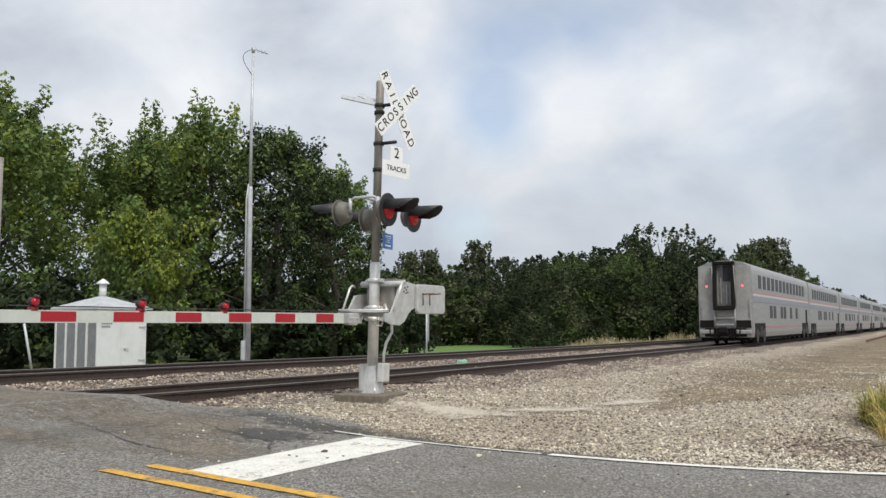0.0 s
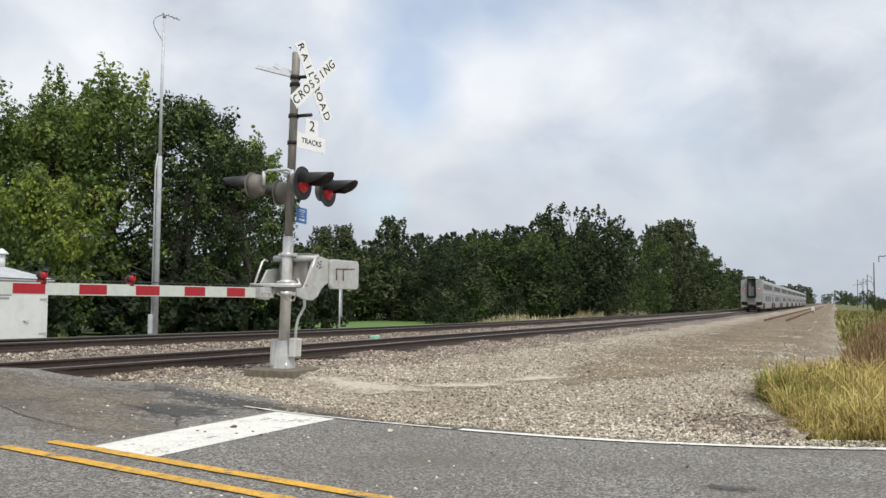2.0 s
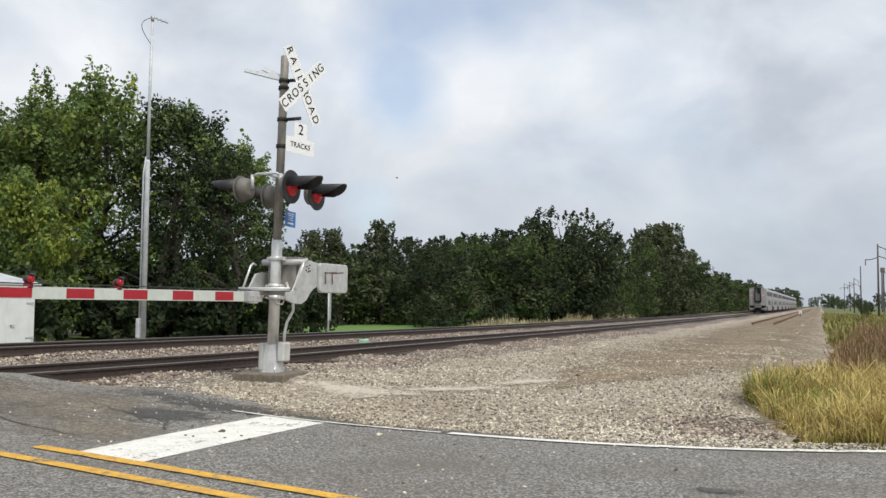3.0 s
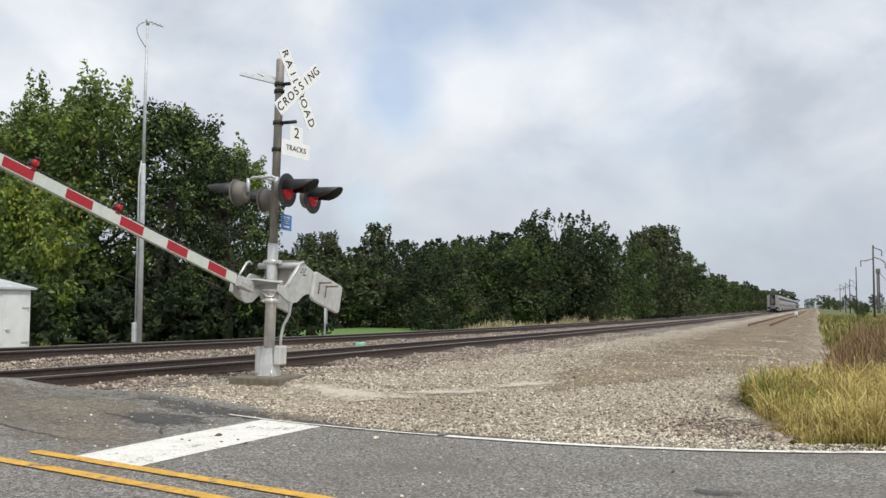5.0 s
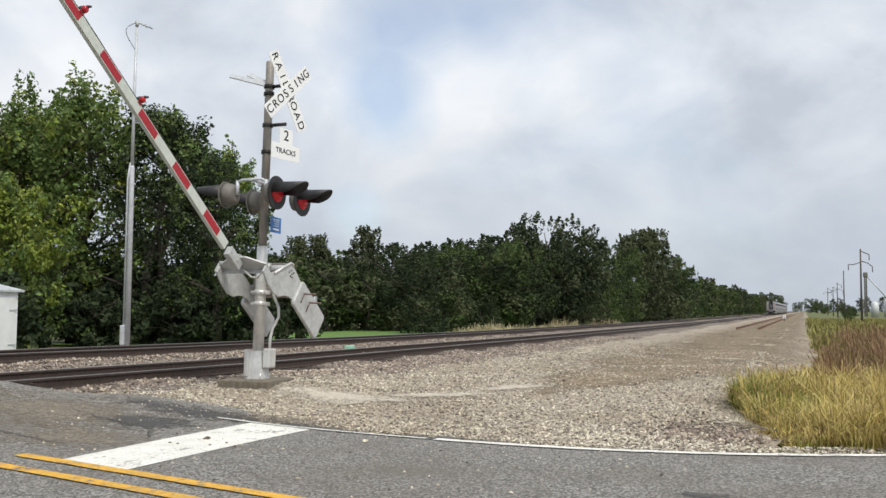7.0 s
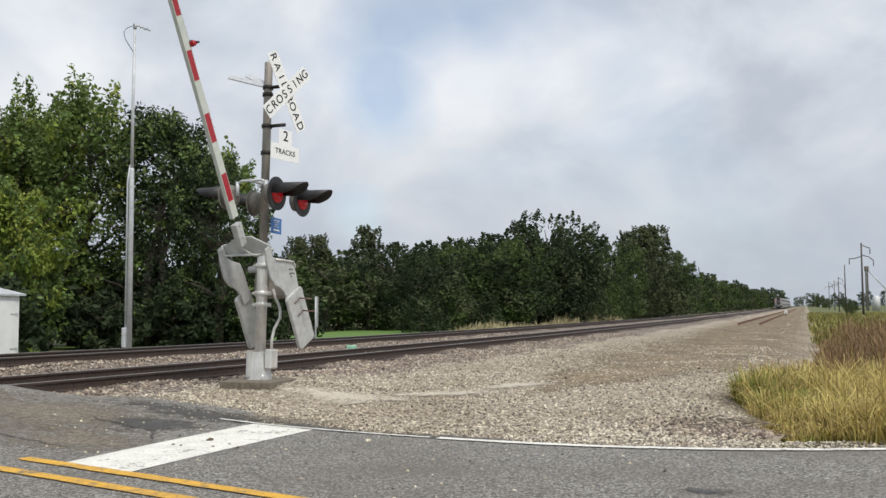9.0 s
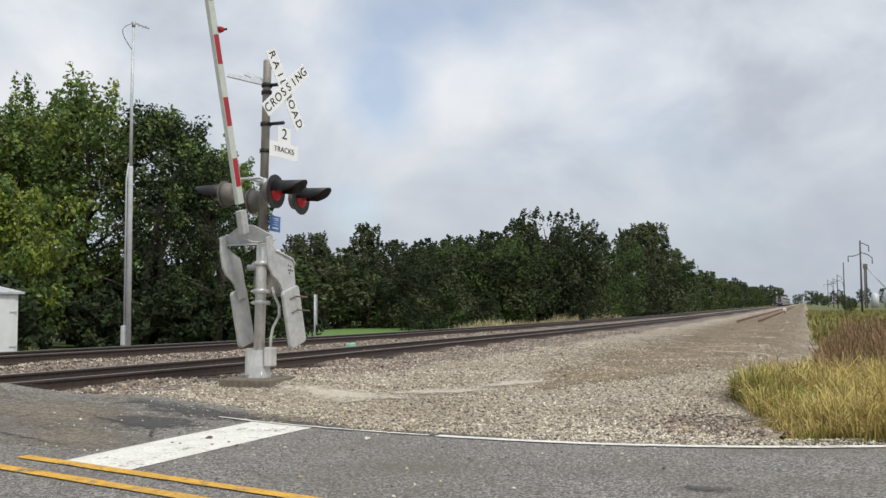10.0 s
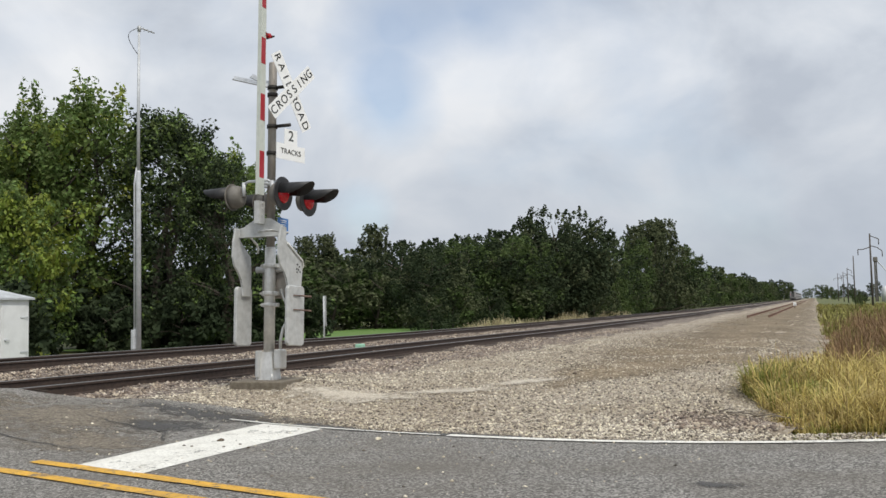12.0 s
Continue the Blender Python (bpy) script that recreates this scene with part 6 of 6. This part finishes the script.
    part("door_window", bm, M_WINDOW, dr)
    # pale strips stand for the light interior panels beyond the gangway
    for x, z0, z1 in ((-0.36, 2.4, 4.3), (-0.18, 2.4, 3.9), (0.14, 2.4, 3.5), (0.34, 2.4, 3.6)):
        bm = bmesh.new()
        box(bm, x - 0.025, x + 0.025, -0.15, -0.118, z0, z1, 0.008)
        part("door_rail", bm, M_CARGREY, dr)
    for s in (-1, 1):
        bm = bmesh.new()
        tube(bm, [(s * 0.62, -0.44, 4.6), (s * 0.64, -0.30, 3.4), (s * 0.66, -0.12, 2.3)], 0.025, 8)
        tube(bm, [(s * 1.38, -0.07, 1.5), (s * 1.38, -0.10, 2.6), (s * 1.38, -0.07, 2.7)], 0.018, 6)
        part("grab_rail", bm, M_CARGREY, th)
        bm = bmesh.new()
        box(bm, *sorted((s * 1.552, s * 1.566)), 4.4, CAR_L - 4.4, 0.98, 1.05)
        part("skirt_stripe", bm, M_RED, th, "thin faded red line above the skirt")
        for y0, x0 in ((-0.30, 0.35), (-0.24, 0.62), (-0.2, 0.85)):
            bm = bmesh.new()
            tube(bm, [(s * x0, -0.08, 0.98), (s * x0, y0, 0.70), (s * x0 * 0.85, y0 - 0.05, 0.36), (s * x0 * 0.6, y0, 0.52)], 0.035, 8)
            part("hose", bm, M_TRUCK, th, "black brake and power hose")
    bm = bmesh.new()
    for s in (-1, 1):
        tube(bm, [(s * 0.58, -0.16, 1.0), (s * 0.58, -0.16, 2.1)], 0.05, 8)
    for z in (1.1, 1.5, 1.9):
        box(bm, -0.55, 0.55, -0.18, -0.05, z, z + 0.10, 0.02)
    part("end_steps", bm, M_CARGREY, th)
    bm = bmesh.new()
    box(bm, -0.16, 0.16, -0.75, 0.0, 0.72, 0.98, 0.05)
    box(bm, -0.26, 0.26, -0.85, -0.6, 0.66, 1.02, 0.06)
    tube(bm, [(0.5, -0.1, 0.95), (0.45, -0.25, 0.6), (0.25, -0.35, 0.35)], 0.04, 8)
    tube(bm, [(-0.5, -0.1, 0.95), (-0.45, -0.25, 0.6), (-0.25, -0.35, 0.35)], 0.04, 8)
    box(bm, -1.2, 1.2, -0.05, 0.3, 0.45, 0.95, 0.05)
    part("coupler", bm, M_TRUCK, th)
    for s in (-1, 1):
        bm = bmesh.new()
        # solid dark block, painted-in shade of a step pocket
        box(bm, s * 1.05 - 0.42, s * 1.05 + 0.42, -0.08, -0.02, 0.98, 1.42, 0.03)
        part("step_recess", bm, M_TRUCK, th)
        bm = bmesh.new()
        box(bm, s * 1.05 - 0.42, s * 1.05 + 0.42, -0.14, 0.1, 0.62, 0.86, 0.05)
        part("buffer_step", bm, M_CARGREY, th)
        bm = bmesh.new()
        tube(bm, [(s * 1.02, -0.05, 3.42), (s * 1.02, -0.085, 3.42)], 0.05, 14)
        part("tail_light", bm, M_TAIL, th, "lit red tail light")
    return th


CARS = []


def build_train():
    first = build_car()
    CARS.append(first)
    for i in range(1, 9):
        CARS.append(copy_thing(first, pose(TRACK_A, 56 + 25.9 * i, 0)))


def build_brush():
    """A low tangle of grey twigs."""
    rnd = random.Random(77)
    bm = bmesh.new()
    for i in range(34):
        x, y = rnd.gauss(0, 0.22), rnd.gauss(0, 0.18)
        a, ln = rnd.uniform(0, math.tau), rnd.uniform(0.12, 0.38)
        z = 0.02 + 0.10 * rnd.random() * math.exp(-(x * x + y * y) / 0.12)
        d = Vector((math.cos(a), math.sin(a), rnd.uniform(-0.05, 0.22))) * ln * 0.5
        c = Vector((x, y, z + 0.03))
        k = Vector((rnd.uniform(-.04, .04), rnd.uniform(-.04, .04), rnd.uniform(0, .04)))
        tube(bm, [c - d, c + k, c + d], [0.007, 0.006, 0.003], 5)
    x, y = -0.95, 11.1
    tagged(part("brush_pile", bm, M_TWIG, None, m=pose(x, y, float(land_z(x, y)))), "low tangle of grey dead twigs at the yard corner", "brush pile", "", "stuff")


def build_clod(x, y, r):
    """A clod of dirt or a stone that lies on the road."""
    bm = bmesh.new()
    bmesh.ops.create_icosphere(bm, subdivisions=2, radius=r)
    for v in bm.verts:
        v.co += v.co * 0.7 * noise.noise(v.co * (1.6 / r) + Vector((x * 7, y * 3, 0)))
        v.co.z = max(v.co.z * 0.6, -0.25 * r)
    tagged(part("dirt_clod", bm, M_CLOD if x < -5 else M_STONE, None, m=pose(x, y, road_top(x, y) + 0.006 + 0.2 * r, 0, 0, x * 90)),
           "dry brown dirt clod lying on the white line" if x < -5 else "single pale stone lying on the asphalt", "dirt clod" if x < -5 else "stone")


def build_bird():
    """A small dark bird, nose towards +y, wings spread in a shallow V."""
    th = empty("bird", pose(0, 0, 0))
    tagged(th, "small dark bird in flight over the line", "bird")
    bm = bmesh.new()
    tube(bm, [(0, y, z) for y, z in ((0.10, 0.008), (0.088, 0.008), (0.07, 0.010), (0.045, 0.004), (0.0, 0), (-0.05, 0.002), (-0.07, 0.004))], [0.002, 0.007, 0.017, 0.018, 0.025, 0.016, 0.008], 10)
    part("body", bm, M_BLACK, th)
    bm = bmesh.new()
    slab(bm, [(-0.06, 0.002), (-0.06, 0.008), (-0.12, 0.010), (-0.12, 0.002)], -0.022, 0.022)
    part("tail", bm, M_BLACK, th)
    for s in (-1, 1):
        bm = bmesh.new()
        v = [bm.verts.new((s * x, y, z + d)) for d in (0.0, 0.004) for x, y, z in ((0.012, 0.04, 0.008), (0.07, 0.055, 0.030), (0.145, -0.01, 0.040), (0.07, -0.012, 0.030), (0.012, -0.03, 0.008))]
        bm.faces.new(v[:5])
        bm.faces.new(v[:4:-1])
        for k in range(5):
            bm.faces.new((v[k], v[(k + 1) % 5], v[5 + (k + 1) % 5], v[5 + k]))
        bmesh.ops.recalc_face_normals(bm, faces=bm.faces)
        part("wing", bm, M_BLACK, th)
    th.scale = (0.6, 0.6, 0.6)
    return th


build_ground()
build_markings()
stain_patch(-7.45, 9.95, 1.8, 0.6, -6)
for x in (-5.4, -3.6):
    stain_patch(x, float(road_far(x)) - 0.05, 1.3, 0.22, math.degrees(math.atan(float(road_far(x + 1) - road_far(x - 1)) / 2)))
stain_patch(-7.3, 8.9, 0.9, 0.7, 10)
for x, y, a, b, r in ((-8.6, 8.6, 2.4, 1.5, 10), (-11.5, 8.2, 3.0, 2.2, 0), (-7.2, 7.6, 1.4, 0.9, -15), (-6.6, 10.0, 1.8, 0.5, -4), (-9.6, 6.4, 2.0, 0.6, 8)):
    stain_patch(x, y, a, b, r, M_DIRTFILM, 0.004, "tan dirt film on the asphalt by the crossing")
for x, y, a, b, r in ((-6.5, 12.0, 1.7, 0.55, 8), (-5.3, 13.2, 1.6, 0.5, 55), (-4.75, 15.4, 1.9, 0.4, 76)):
    stain_patch(x, y, a, b, r, M_DUST, 0.022, "pale fine limestone dust on the gravel", True)
stain_patch(-0.74, 7.16, 0.30, 0.20, 12, label="round dark repair in the asphalt lane")
SIGNAL = build_signal()
GATE = build_gate(SIGNAL)
BIRD = build_bird()
build_brush()
for x, y, r in ((-5.92, 8.10, 0.036), (-5.97, 7.68, 0.014), (-6.08, 7.70, 0.016), (-5.62, 7.74, 0.015), (-5.34, 7.76, 0.017), (-5.56, 7.94, 0.015), (-4.34, 8.69, 0.03)):
    build_clod(x, y, r)
build_shed()
build_antenna()
build_lineside()
build_poles()
build_train()
build_trees()
build_grass()
build_railway()
build_stones()


# ---------------------------------------------------------------- what moves
def motions():
    """The gate lifts after the train has passed; the train draws away down the line."""
    lift = [(0.0, 0.0), (3.2, 0.0), (3.6, 0.6), (4.2, 6.0), (4.8, 13.0), (5.0, 15.0), (5.4, 19.2), (6.0, 27.2), (6.4, 32.4), (6.8, 37.2), (7.2, 41.8),
            (8.0, 51.4), (8.8, 60.4), (9.2, 64.8), (9.6, 69.4), (10.0, 74.4), (10.6, 81.6), (11.0, 86.3), (11.4, 90.0), (12.0, 92.4)]
    walk(GATE, [(t, pose(*PIVOT, -e - LEAN, 0, 0)) for t, e in lift])
    flight = [(0.0, -21.5, 19.5, 17.5), (1.5, -17.6, 22.8, 12.0), (2.0, -15.9, 24.3, 9.4), (2.4, -14.53, 25.44, 7.84), (2.6, -13.91, 25.93, 7.24), (2.8, -13.33, 26.36, 6.62), (3.0, -12.86, 26.79, 5.51),
              (3.2, -12.15, 27.29, 4.17), (3.7, -11.0, 28.8, 2.4), (4.4, -10.2, 34.0, 1.7), (5.4, -10.5, 46.0, 1.7), (8.0, -12.0, 85.0, 2.2), (12.0, -14.0, 150.0, 3.2)]
    rows = []
    for k, (t, x, y, z) in enumerate(flight):
        b, c = flight[max(k - 1, 0)], flight[min(k + 1, len(flight) - 1)]
        rows.append((t, pose(x, y, z, math.degrees(math.atan2(c[3] - b[3], math.hypot(c[1] - b[1], c[2] - b[2]))) * 0.5, 12 * math.sin(7 * t), math.degrees(math.atan2(b[1] - c[1], c[2] - b[2])))))
    walk(BIRD, rows)
    for i, car in enumerate(CARS):
        rows = []
        for k in range(13):
            t = float(k)
            y = 54.6 + 44.0 * t - 0.32 * t * t + 25.9 * i
            rows.append((t, pose(TRACK_A, y, float(rail_z(y + 12)))))
        walk(car, rows)


motions()
